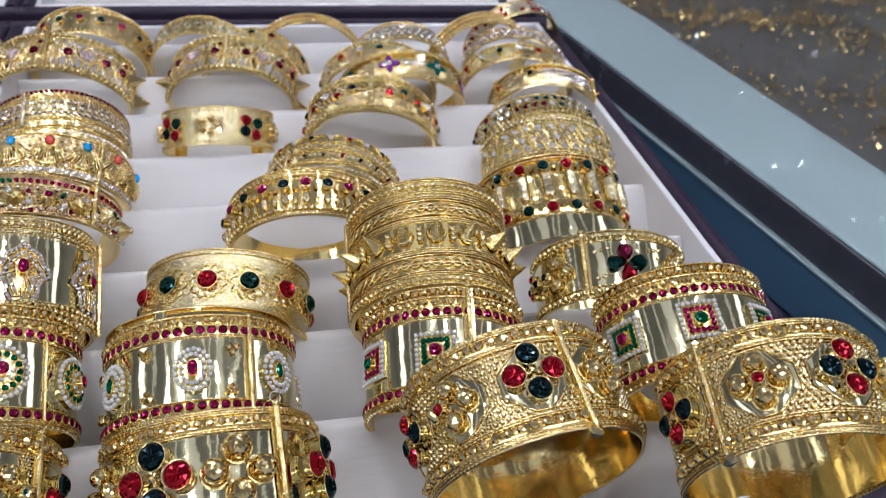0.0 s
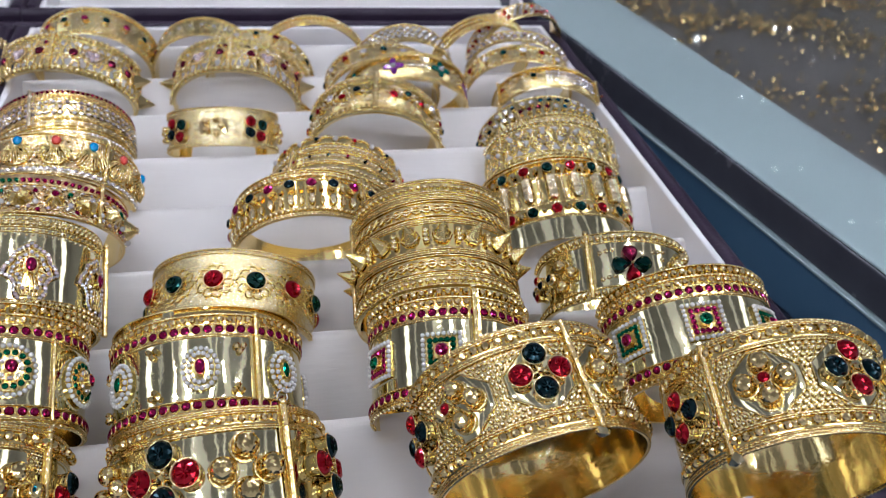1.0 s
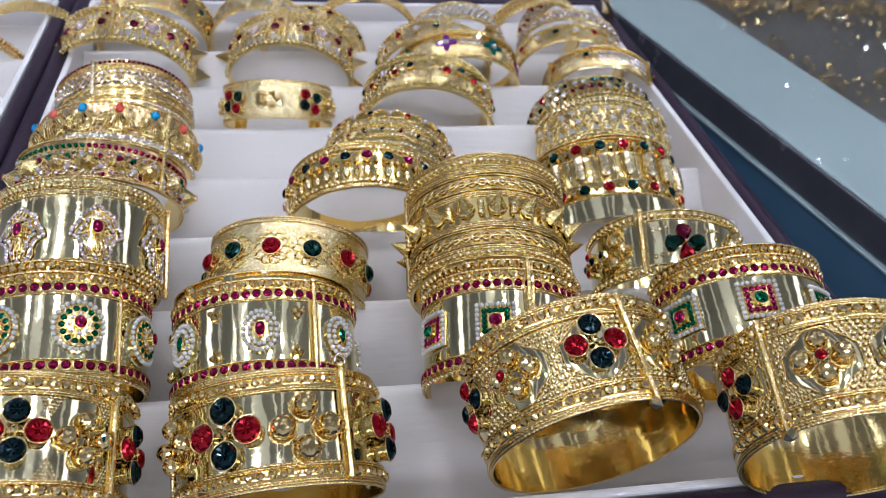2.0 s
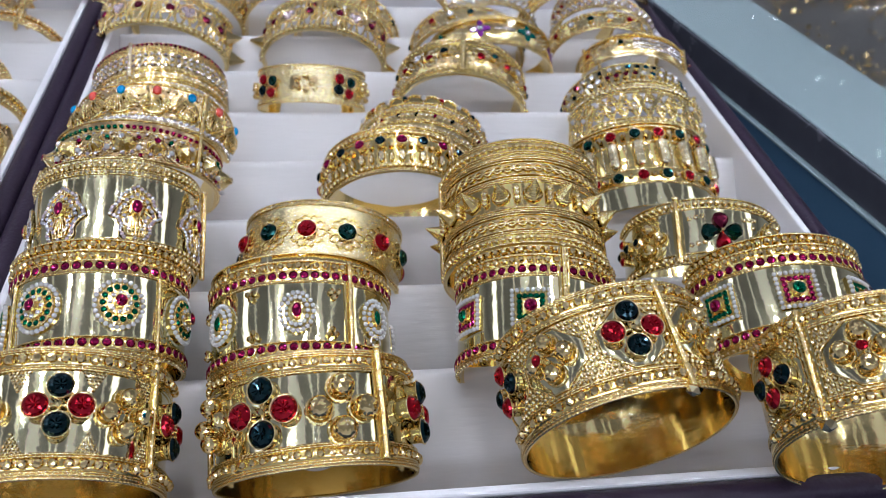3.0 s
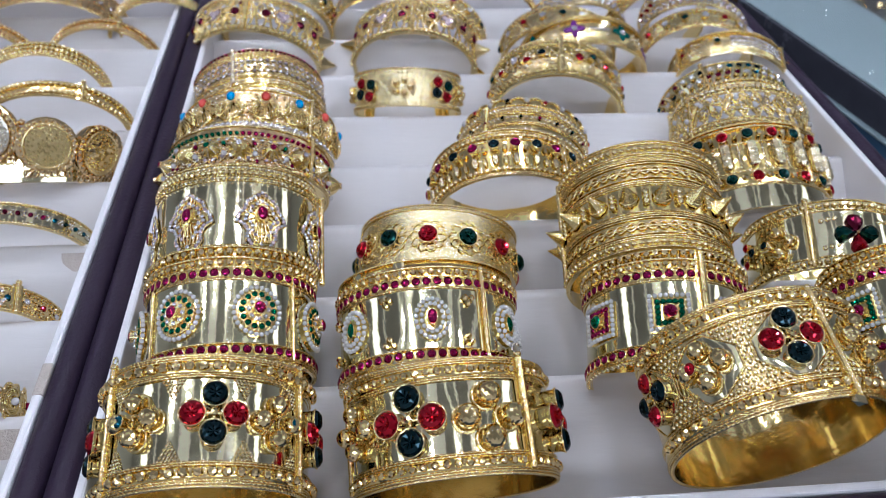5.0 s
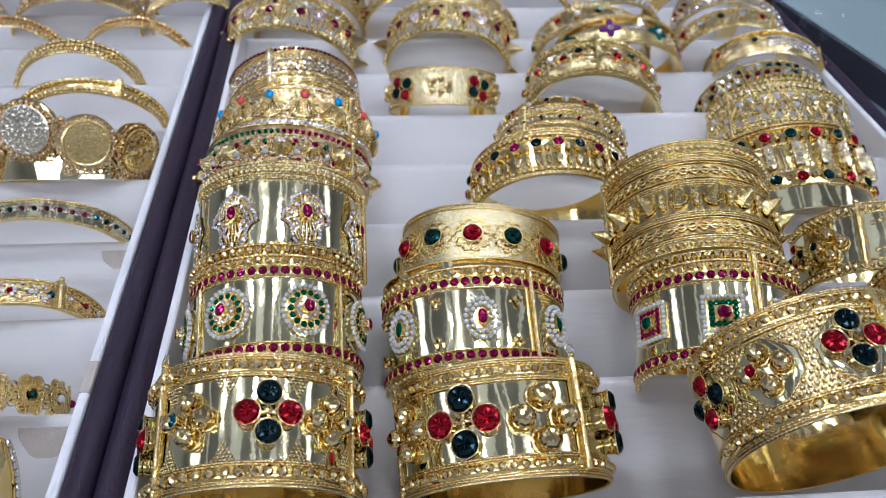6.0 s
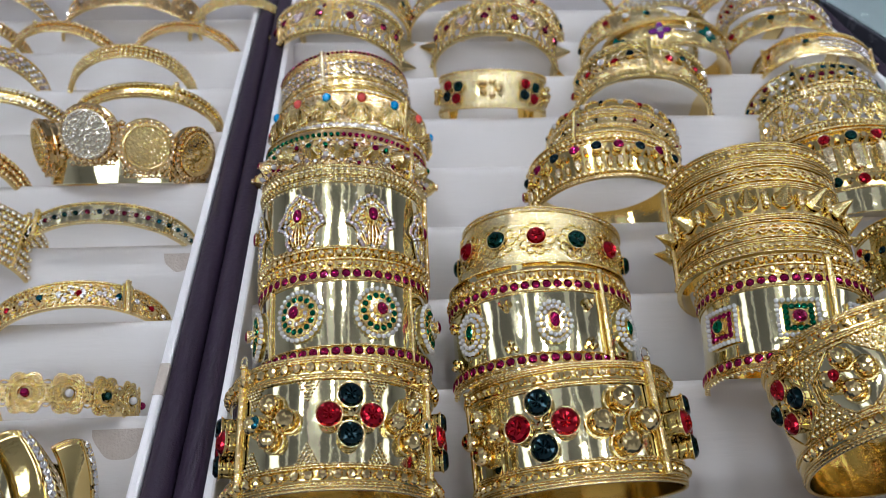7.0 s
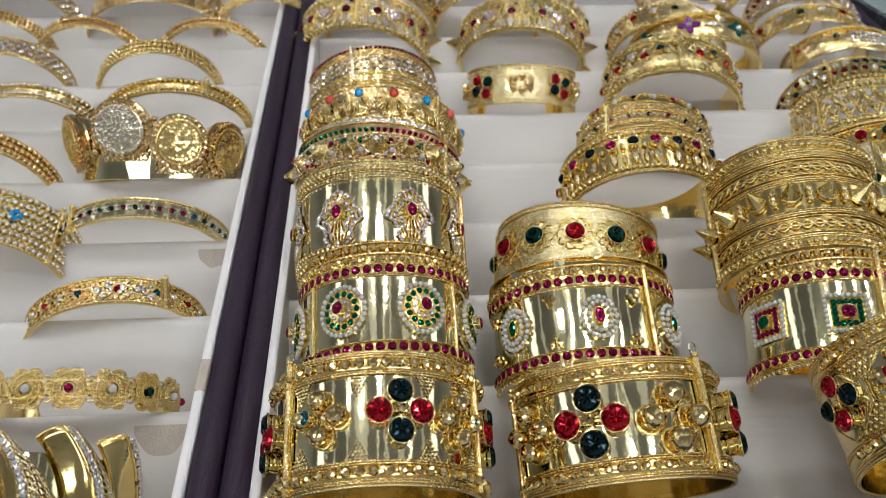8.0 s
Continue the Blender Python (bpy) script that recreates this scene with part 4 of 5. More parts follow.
r = Ring("bangle", "gold bangle with beaded rows, pearls and a scalloped wire edge", (0.0359, 0.3359, 0.0381), -10.3, 12.0, 0.0310, 0.0293, 0.0270, MAIN, gold=GOLD_PALE)
r.band(wavy=0.05, mat=YELLOW_GOLD)
edges(r, (-13, -11, -4.5, -3.2, 2.6, 4.2, 8.4), 200, 0.42)
for v in (-8, 6.3, 0.2):
    r.row(v, 2.2, 1.1, -50, 50, small=True, mat=GOLD_PALE)
for i, a in enumerate(np.arange(-48, 50, 8.6)):
    r.wire([[(a + 3.6 * math.cos(t), 9.8 + 3.4 * math.sin(t), 0.3) for t in np.linspace(0, 3.14, 14)]], 0.5, GOLD_WORK, "scallop")
    if i % 2:
        put("pearl", ico(2, PEARL, True), r.ob, r.m(a + 4.3, 11.0, 0.6, 1.3))
    else:
        r.gem(a + 4.3, 11.0, 1.3, (NAVY, RED)[(i // 2) % 2], 0.9)
    put("gemstone", gem_mesh((RUBY, NAVY, GREEN)[i % 3], 8), r.ob, r.m(a + 2, 0.2, 0.6, 0.9))
r.bar(-21, -13, 10, 0.6, 0.8, False)

# the barrel cuff and those stacked behind it
r = Ring("cuff_bracelet", "gold cuff with rows of stones and ribbed barrel beads", (0.1352, 0.3056, 0.0435), -1.3, 24.9, 0.0331, 0.0279, 0.0315, MAIN)
r.band([(-26.5, -0.3), (-26.2, 0), (15.4, 0), (15.7, -0.3)], wavy=0.15)
r.strip(-15.6, 15.4, 0.1, YELLOW_GOLD)
edges(r, (15.4, 13.6, 5.6, -8.2, -15.2), 180, 0.45)
BARREL = lathe_mesh("barrel", [(1.0, -6.4), (1.9, -6.0), (2.6, -5.0), (2.5, -2.2), (2.75, -1.9), (2.75, -1.2), (2.5, -0.9), (2.5, 0.9), (2.75, 1.2), (2.75, 1.9), (2.5, 2.2), (2.6, 5.0), (1.9, 6.0), (1.0, 6.4)], 8, GOLD_PALE)
for i, a in enumerate(np.arange(-50, 52, 10.3)):
    r.gem(a, 9.4, 2.6, GREEN if i % 2 == 0 else RED, 1.8)
    r.gem(a + 0.4, -12.0, 2.6, RED if i % 2 == 0 else GREEN, 1.8)
    put("bead", ico(1, GOLD_PALE, False), r.ob, r.m(a + 5.1, 9.4, 1.2, 1.6))
    put("bead", ico(1, GOLD_PALE, False), r.ob, r.m(a + 5.4, -12.0, 1.2, 1.6))
    put("barrel", BARREL, r.ob, r.m(a + 0.2, -1.3, 1.9, 1.0) @ pose(0, 0, 0, -90), "ribbed gold barrel")
    r.grains([(a + 5.3, -6.5 + 1.5 * k) for k in range(8)], 0.95, GOLD_PALE, "bead_column")
r.bar(14.3, -15, 13, 2.0, 1.1, True)

r = Ring("bangle", "gold bangle with openwork and small pearls between beaded edges", (0.1472, 0.3458, 0.0433), -7.9, 22.8, 0.0328, 0.0283, 0.0240, MAIN)
for v0, v1 in ((-12, -7.8), (7.8, 12)):
    r.band([(v0, -0.3), (v0 + 0.3, 0), (v1 - 0.3, 0), (v1, -0.3)], thick=1.3, name="rail")
for a in np.arange(-52, 53, 6.0):
    r.wire(r.scrolls(a, 0, 6.4, 6), 0.6, GOLD_WORK)
    r.wire([[(a + d * 3, -8, 0.0), (a, 0, 0.7), (a - d * 3, 8, 0.0)] for d in (-1, 1)], 0.7, YELLOW_GOLD, "cross_wire")
r.row(10, 2.6, 1.2, -50, 50, mat=GOLD_PALE)
r.row(-9.8, 2.6, 1.2, -50, 50)
edges(r, (11.8, 7.8, -7.8, -11.8), 180, 0.45)
for i, a in enumerate(np.arange(-46, 50, 8.0)):
    put("leaf", ico(1, GOLD, False), r.ob, r.m(a, 0.5, 0.8, (1.3, 5.0, 1.2), 30 if i % 2 else -30))
    put("pearl", ico(2, PEARL, True), r.ob, r.m(a + 4, 3.0 - 5 * (i % 2), 1.3, 1.35))
    put("ball", ico(1, GOLD_PALE, False), r.ob, r.m(a + 4, -3.0 + 5 * (i % 2), 1.0, 1.5))
r.bar(-32, -12, 12)
r.bar(27, -12, 12)

r = Ring("bangle", "gold bangle covered with pale and dark round stones", (0.1512, 0.3737, 0.0404), -0.9, 8.6, 0.0332, 0.0278, 0.0190, MAIN)
r.band(wavy=0.05)
for i, a in enumerate(np.arange(-52, 54, 4.7)):
    for j, v in enumerate((4.2, -1.2)):
        r.gem(a + 2.3 * j, v, 1.75, random.choice((CLEAR, CLEAR, CLEAR, NAVY, GARNET, TEAL)), 1.4, n=8)
r.row(-6.4, 2.6, 1.15, -50, 50)
edges(r, (8.8, -8.6), 180, 0.45)
r.bar(-18, -9, 9, 1.4, 0.9)

r = Ring("bangle", "slim gold bangle with a crystal panel and red end stones", (0.1685, 0.4158, 0.0383), -11.5, 14.3, 0.0319, 0.0287, 0.0178, MAIN, gold=GOLD_PALE)
r.band(wavy=0.05)
edges(r, (8.4, -8.4), 190, 0.45)
r.strip(-7.6, 7.6, 0.05, GOLD_HAMMER)
r.grains([(random.uniform(-50, -8), random.uniform(-6, 6)) for _ in range(150)], 0.7, GOLD_PALE)
for i in range(14):
    for j in range(3):
        put("crystal", gem_mesh(CLEAR, 8), r.ob, r.m(-5 + i * 2.2, -3.2 + j * 3.2, 0.5, 1.05, random.random() * 40, random.uniform(-12, 12)))
r.gem(-12.5, 1, 1.9, GREEN, 1.2)
r.gem(-32, 0, 1.7, RED, 1.5)
r.gem(33, 1, 1.7, RED, 2.0)
r.bar(28, -8, 8.6)
r.bar(-36, -9, 9)

# rose-tinted openwork bangles of the same column
r = Ring("bangle", "reddish gold openwork bangle with domes, pearls and magenta stones", (-0.0887, 0.3042, 0.0531), -3.65, 24.8, 0.0335, 0.0274, 0.0185, MAIN, gold=GOLD_ROSE)
r.band(wavy=0.05, mat=ROSE_HAMMER)
r.gem_row(5.6, 2.5, 0.95, (EMERALD,), -50, 0)
r.gem_row(5.6, 2.5, 0.95, (RUBY,), 0, 50)
DOME = lathe_mesh("dome", [(3.6, -0.5), (3.7, 0.3), (3.2, 1.2), (2.4, 2.6), (1.5, 3.6), (0.5, 4.2)], 10, YELLOW_GOLD)
for i, a in enumerate((-46, -34.5, -22.7, -10.8, 1.0, 13.0, 24.8, 36.6, 48)):
    big = i % 2 == 1
    put("dome", DOME, r.ob, r.m(a, -2.2, 0.2, (1.25, 1.25, 1.15) if not big else (1.0, 1.0, 1.0), 0, random.uniform(-10, 10)), "openwork dome")
    r.wire([[(a + 3.7 * u * math.cos(t), -2.2 + 3.7 * u * math.sin(t), (4.3 if big else 5.0) * (1 - u) + 0.9 * u + 0.6) for u in (0.2, 0.5, 0.8, 1.05)] for t in np.arange(0, 6.28, 0.785)], 0.35, GOLD_PALE)
    r.gem(a, -2.2, 1.35, (RUBY, EMERALD)[(i // 2) % 2] if big else CLEAR, 4.5 if big else 5.2, gold=GOLD_ROSE)
    put("pearl", ico(2, PEARL, True), r.ob, r.m(a + 5.8, -4.6, 1.4, 1.15))
    put("gemstone", gem_mesh((RUBY, EMERALD)[i % 2], 8), r.ob, r.m(a + 5.2, 0.2, 1.4, 1.0))
edges(r, (8.8, -8.8, 3.6), 190, 0.4)
for a in np.arange(-49, 50, 5.9):
    r.wire(r.scrolls(a, -3.0, 5.0, 6), 0.36, GOLD_ROSE)
r.grains([(random.uniform(-52, 52), random.uniform(-8, 3)) for _ in range(330)], 0.6, GOLD_PALE, "granulation", 1.0, 0.4)
for a in np.arange(-50, 51, 3.4):
    put("crystal", gem_mesh(random.choice((CLEAR, BLUSH, CLEAR, RUBY)), 8), r.ob, r.m(a, random.uniform(-7.5, -5.5), 0.9, 0.85, random.random() * 40, random.uniform(-25, 25)))
    put("crystal", gem_mesh(CLEAR, 8), r.ob, r.m(a + 1.2, 2.2, 1.0, 0.7, random.random() * 40, random.uniform(-25, 25)))
r.bar(30, -9, 9, 1.2, 1.0)

r = Ring("bangle", "reddish gold shell bangle set with turquoise and coral cabochons", (-0.0873, 0.3368, 0.0493), -3.8, 19.7, 0.0340, 0.0272, 0.0215, MAIN, gold=GOLD_ROSE)
r.band(wavy=0.05, mat=ROSE_HAMMER)
for i, a in enumerate((-47, -34.5, -21.4, -8.3, 6.2, 20.2, 33.0, 46.0)):
    mat = TURQ if i % 2 else CORAL
    s = put("setting", cup_mesh(GOLD_ROSE), r.ob, r.m(a, 5.2, 2.2, (2.0, 2.3, 2.4)))
    put("cabochon", ico(2, mat, True), r.ob, r.m(a, 5.2, 2.4, (1.9, 2.2, 1.6)))
    r.wire([[(a + u * 9.0 * math.sin(t), 5.0 - u * 11.0 * math.cos(t), 1.2 + 2.0 * math.sin(3.0 * u)) for u in (0.15, 0.4, 0.7, 1.0)] for t in np.linspace(-0.9, 0.9, 13)], 0.36, GOLD_WORK, "shell_ribs")
    put("shell", ico(2, YELLOW_GOLD, True), r.ob, r.m(a, -0.8, 0.0, (6.0, 6.0, 2.2)))
r.strip(-10.2, -6.8, 0.3, CHAMPAGNE)
for a in np.arange(-50, 51, 2.6):
    put("crystal", gem_mesh(CLEAR, 8), r.ob, r.m(a, -8.6, 0.6, 1.05, random.random() * 40, random.uniform(-14, 14)))
r.grains([(random.uniform(-52, 52), random.uniform(-6.5, 8)) for _ in range(260)], 0.6, GOLD_PALE, "granulation", 1.0, 0.3)
r.row(8.8, 2.4, 0.8, -50, 50, small=True, mat=GOLD_PALE)
edges(r, (10.4, -10.4, -7.0), 190, 0.42)
r.bar(26.5, -10, 10, 1.2, 0.9)

r = Ring("bangle", "gold lattice bangle with crystals and a ruby edge", (-0.0905, 0.3825, 0.0420), 4.1, 17.7, 0.0322, 0.0288, 0.0300, MAIN, gold=GOLD_PALE)
r.band(wavy=0.05, mat=GOLD_WORK)
r.gem_row(13.4, 2.2, 0.85, (RUBY, GARNET), -50, 50)
r.wire([[(s + k, 3.2 + 3.6 * d * (u - 0.5) * 2, 0.4) for u, k in ((0, -2), (1, 2))] for s in np.arange(-54, 55, 3.0) for d in (-1, 1)], 0.3, GOLD_PALE, "lattice")
for s in np.arange(-54, 55, 3.0):
    for v in (-0.5, 3.2, 6.5):
        put("crystal", gem_mesh(random.choice((CLEAR, CLEAR, BLUSH)), 8), r.ob, r.m(s, v, 0.5, 0.95, random.random() * 40, random.uniform(-14, 14)))
r.row(-6.0, 2.4, 1.0, -50, 50, small=True, mat=GOLD_PALE)
edges(r, (11.6, 10.4, 9.2, 8.3, -3.0, -4.0, -8.4, -10.2, -14.6), 200, 0.4)
r.row(-12.2, 2.0, 1.0, -50, 50, mat=SILVER, small=True)
r.bar(-10, -8, 14.5, 1.0, 1.1, False, GOLD_PALE)


# the pair of crown bangles with points, at the back
def crown_bangle(place, turn, lift, a, b, wide):
    r = Ring("bangle", "open gold crown bangle with garnet rosettes, beaded edges and pointed sides", place, turn, lift, a, b, wide, MAIN)
    w = wide * 500
    for v0, v1 in ((-w, -w + 4.3), (w - 4.3, w)):
        r.band([(v0, -0.3), (v0 + 0.3, 0), (v1 - 0.3, 0), (v1, -0.3)], thick=1.4, name="rail")
    for s in np.arange(-58, 59, 5.2):
        r.wire(r.scrolls(s, random.uniform(-1.5, 1.5), 5.4, 5), 0.62, GOLD_WORK)
    for s in np.arange(-56, 57, 7.4):
        r.wire([[(s + d * 2.2, -w + 4, 0.0), (s, 0, 0.7), (s - d * 2.2, w - 4, 0.0)] for d in (-1, 1)], 0.7, YELLOW_GOLD, "cross_wire")
    for v in (w - 1.6, -w + 1.6):
        r.row(v, 2.9, 1.35, -50, 50)
    edges(r, (w - 3.2, -w + 3.2), 180, 0.5)
    for i, s in enumerate((-38, -29, -19.5, -7, 9, 18, 27.5, 37)):
        if i in (2, 5):
            r.wire([[(s + 4.4 * math.cos(t), 4.6 * math.sin(t), 1.0) for t in np.linspace(0, 6.28, 18)]], 0.7, GOLD_ROSE, "oval_frame")
            for x, y in ((-1.6, 1.2), (1.6, 1.2), (0, -1.8)):
                put("crystal", gem_mesh(BLUSH, 8), r.ob, r.m(s + x, y, 1.2, 1.9))
        else:
            for x, y in oval(2.4, 2.4, 6):
                put("bead", ico(1, GOLD_PALE, False), r.ob, r.m(s + x, y - 0.5, 0.6, 1.0))
            r.gem(s, -0.5, 2.5, GARNET, 1.8, n=8)
            r.gem(s + 2.2, 5.2, 1.3, random.choice((CLEAR, GARNET, BLUSH)), 1.2, n=8)
    tip = lathe_mesh("point", [(3.6, -0.6), (3.4, 0.8), (2.0, 3.6), (0.3, 7.0)], 8, BEAD_GOLD)
    for s in (-47, 46, -58, 57):
        put("point", tip, r.ob, r.m(s, 1.0 if abs(s) < 50 else -4, 0, 1.25), "pointed gold spike")
    r.bar(-2, -w, w, 1.0, 1.3, False)


crown_bangle((-0.0955, 0.4489, 0.0448), -7.1, 26.3, 0.0350, 0.0304, 0.0240)
crown_bangle((-0.0071, 0.4491, 0.0408), -7.1, 17.8, 0.0345, 0.0284, 0.0270)

r = Ring("bangle", "narrow granulated gold bangle with two clusters of red and dark stones", (-0.0155, 0.3905, 0.0455), -3.0, 49.0, 0.0270, 0.0205, 0.0186, MAIN, gold=GOLD_PALE)
r.band(wavy=0.05, mat=GOLD_MATTE)
edges(r, (9.3, -9.3), 190, 0.5)
r.row(7.6, 2.3, 0.9, -50, 50, small=True)
r.row(-7.6, 2.3, 0.9, -50, 50, small=True)
for s in (-21.5, 17.5):
    for k, (x, y) in enumerate(((-2.9, 2.8), (3.0, 1.6), (2.0, -4.2), (-3.4, -2.6))):
        r.gem(s + x, y, 2.9, (RED, GREEN, RED, NAVY)[k], 1.8, n=8)
for s in (-38, 31, 42):
    ball_flower(r, s, 0, 2.8, 1.5)
for x, y in oval(3.8, 3.6, 5):
    r.ball(-3 + x, y, 1.75, collar=False)
for x in (-8.4, 2.4):
    put("diamond_plate", ico(1, GOLD, False), r.ob, r.m(x, 0, 0.3, (2.0, 4.6, 0.8)))
r.grains([q for s in (-12, 7.5) for q in r.tri(s, 6, 8, -6, 1.1) + r.tri(s, -6, 8, 6, 1.1)], 0.5)

r = Ring("bangle", "gold bangle with red and green stones between beaded rails", (0.0633, 0.391, 0.0409), -8.35, 12.8, 0.0340, 0.0299, 0.0285, MAIN)
r.band([(-14, -0.3), (-13.6, 0), (-7.5, 0), (-7.2, -0.7), (8.6, -0.7), (8.8, 0), (13.8, 0), (14.1, -0.3)], thick=1.4, wavy=0.05)
r.strip(-7.4, 8.7, -0.4)
r.grains([(random.uniform(-50, 50), random.uniform(-6, 7.5)) for _ in range(240)], 0.8, GOLD_PALE)
for v in (11.6, -10.6):
    r.row(v, 2.6, 1.15, -50, 50)
edges(r, (13.6, 9.6, -8.4, -12.6), 190, 0.45)
for i, s in enumerate((-48, -41, -33, -25, -18, -10.5, 8, 15.5, 23, 31, 39, 47)):
    r.gem(s, 2.6 if i % 2 else -0.6, 2.3, (RED, GREEN, RED, CLEAR, RED, NAVY)[i % 6], 1.6, n=8, stretch=0.8 if i % 3 else 1.2)
    put("ball", ico(1, GOLD_PALE, False), r.ob, r.m(s + 3.6, 1.0, 0.8, 1.3))
r.bar(-1, -13.5, 14, 1.2, 1.5, False)
r.gem(46, -12, 1.6, CLEAR, 2.0, n=8)


def flower_plate(r, arc, v, size, mat):
    pts = []
    for i in range(40):
        a = 2 * math.pi * i / 40
        q = size * (0.72 + 0.28 * math.cos(4 * a))
        pts.append((q * math.cos(a), q * math.sin(a)))
    r.plate(arc, v, pts, -0.2, 0.7, mat, "enamel_flower")
    put("crystal", gem_mesh(CLEAR, 8), r.ob, r.m(arc, v, 1.0, size * 0.28))


r = Ring("bangle", "pale gold bangle with purple and green enamel flowers", (0.086, 0.4275, 0.0443), -3.05, 21.8, 0.0345, 0.0275, 0.0204, MAIN, gold=GOLD_PALE)
r.band(wavy=0.1)
edges(r, (9.7, 8.2, -8.2, -9.7), 200, 0.45)
r.strip(-7.6, 7.6, 0.05, GOLD_HAMMER)
flower_plate(r, -9.5, 0.5, 6.0, PURPLE)
flower_plate(r, 17.5, 0.5, 6.0, ENAMEL_GREEN)
flower_plate(r, -34, 0.5, 6.0, ENAMEL_GREEN)
flower_plate(r, 42, 0.5, 6.0, PURPLE)
r.row(0, 2.4, 1.1, -2, 11, mat=CLEAR)
r.grains([(s + 2 * k, v + k * 1.6) for s in (26, 31, -20, -25, 4, 8) for v in (-3, 0, 3) for k in (-1, 0, 1)], 0.9, GOLD_PALE)


def slim(label, place, turn, lift, a, b, wide, style, group=MAIN, gold=GOLD_PALE, accents=(CLEAR,), bars=()):
    """A slimmer bangle: style says how its face is worked."""
    r = Ring("bangle", label, place, turn, lift, a, b, wide, group, "bangle", gold)
    w = wide * 500
    r.band(wavy=0.05, mat=ROSE_HAMMER if gold is GOLD_ROSE else GOLD_HAMMER if style != "none" else gold)
    edges(r, (w - 0.4, -w + 0.4), 190, 0.45)
    if style == "stones":
        k = max(1, int((w * 2 - 3) / 3.0))
        for i, s in enumerate(np.arange(-52, 53, 3.9)):
            for j in range(k):
                mat = random.choice(accents)
                put("gemstone", gem_mesh(mat, 8), r.ob, r.m(s + (j % 2) * 1.9, (j - (k - 1) / 2) * 3.0, 0.6, 1.35, random.random() * 40, random.uniform(-12, 12)))
        r.grains([(s, v) for s in np.arange(-54, 54, 1.95) for v in (w - 1.6, -w + 1.6)], 0.6, gold)
    elif style == "ropes":
        for v in np.linspace(-w + 1.6, w - 1.6, max(2, int(w * 2 / 3.0))):
            r.row(v, 2.3, 1.25, -54, 54, mat=gold, small="behind" in group)
    elif style == "sparse":
        r.grains([(s, random.uniform(-w * 0.7, w * 0.7)) for s in np.arange(-54, 54, 0.4)], 0.75, gold)
        for v in (w - 1.9, -w + 1.9):
            r.row(v, 2.5, 1.1, -50, 50, mat=gold)
        for i, s in enumerate(np.arange(-45, 46, 11.0)):
            r.gem(s, 0.4, 2.2, accents[i % len(accents)], 1.4, n=8)
    elif style == "scroll":
        for s in np.arange(-50, 51, w * 1.25):
            r.wire(r.scrolls(s, 0, w * 0.95, 6), 0.36, gold)
        r.grains([(random.uniform(-52, 52), random.uniform(-w * 0.85, w * 0.85)) for _ in range(260)], 0.5, gold)
        for i, s in enumerate(np.arange(-46, 47, 6.5)):
            put("crystal", gem_mesh(accents[i % len(accents)], 8), r.ob, r.m(s, 0, 0.6, 1.2, random.random() * 40))
    for s in bars:
        r.bar(s, -w - 0.5, w + 0.8, 0.8, 1.0)
    return r


slim("pale gold bangle with small red and green stones", (0.0751, 0.4449, 0.0414), -3.5, 13.4, 0.0321, 0.0285, 0.0167, "sparse", accents=(GREEN, CLEAR, RED, CLEAR))
slim("gold bangle thickly set with clear crystals", (0.0922, 0.4700, 0.0395), -0.95, 8.4, 0.0305, 0.0297, 0.0178, "stones")
slim("slim gold bangle of round linked beads", (0.0377, 0.4800, 0.0440), -4.0, 8.9, 0.0315, 0.0292, 0.0080, "ropes", gold=GOLD)
slim("gold bangle with pierced sunray pattern", (-0.0244, 0.4850, 0.0375), -5.8, 7.9, 0.0303, 0.0299, 0.0190, "scroll", gold=GOLD)
slim("gold bangle with clear and dark stones", (0.0061, 0.4720, 0.0360), -11.8, 5.0, 0.0300, 0.0297, 0.0150, "sparse", gold=GOLD, accents=(CLEAR, GREEN, GARNET))
slim("gold bangle with magenta and green stones and crystal band", (-0.0866, 0.4903, 0.042), -5.4, 16.1, 0.0325, 0.0293, 0.0228, "sparse", gold=GOLD, accents=(RUBY, GREEN))
slim("silvery crystal bangle leaning among others", (0.1630, 0.4620, 0.0420), -16.0, 12.0, 0.0318, 0.0290, 0.0100, "stones", gold=SILVER, accents=(CLEAR, CLEAR, BLUSH))
slim("gold bangle with crystal rows leaning back", (0.1430, 0.4780, 0.0450), 8.0, 10.0, 0.0310, 0.0290, 0.0110, "ropes", gold=GOLD)
slim("silvery gold bangle set with crystals", (0.1680, 0.4900, 0.0480), 14.0, 14.0, 0.0310, 0.0290, 0.0120, "stones", gold=SILVER, accents=(CLEAR, CLEAR, RED))
slim("gold bangle with red and green stones on a crystal ground", (0.1555, 0.4390, 0.0420), -6.0, 14.0, 0.0320, 0.0290, 0.0140, "sparse", gold=GOLD, accents=(CLEAR, RED, CLEAR, GREEN))

# ---- the second tray ----
r = slim("gold filigree bangle with tiny red and blue stones", (-0.1855, 0.2366, 0.0299), 8.2, 11.4, 0.0313, 0.0284, 0.0112, "scroll", LEFT, GOLD_WORK, (RED, CLEAR, TEAL, CLEAR), (22,))
r.grains([(s + random.uniform(-2.4, 2.4), random.uniform(-3.6, 3.6)) for s in (2, 9, 16, -40, -33) for _ in range(14)], 0.75, CLEAR, "crystal_paving", 0.8, 0.5)
r = slim("slim gold bangle with a row of small coloured stones", (-0.1827, 0.2795, 0.038), 1.6, 20.3, 0.0326, 0.0287, 0.0092, "none", LEFT, GOLD, bars=(-24,))
r.gem_row(0.3, 4.4, 0.98, (NAVY, RUBY, GREEN, TEAL, GARNET, TEAL), -52, 52)
r.row(3.1, 1.6, 0.55, -54, 54, small=True, mat=GOLD_PALE)
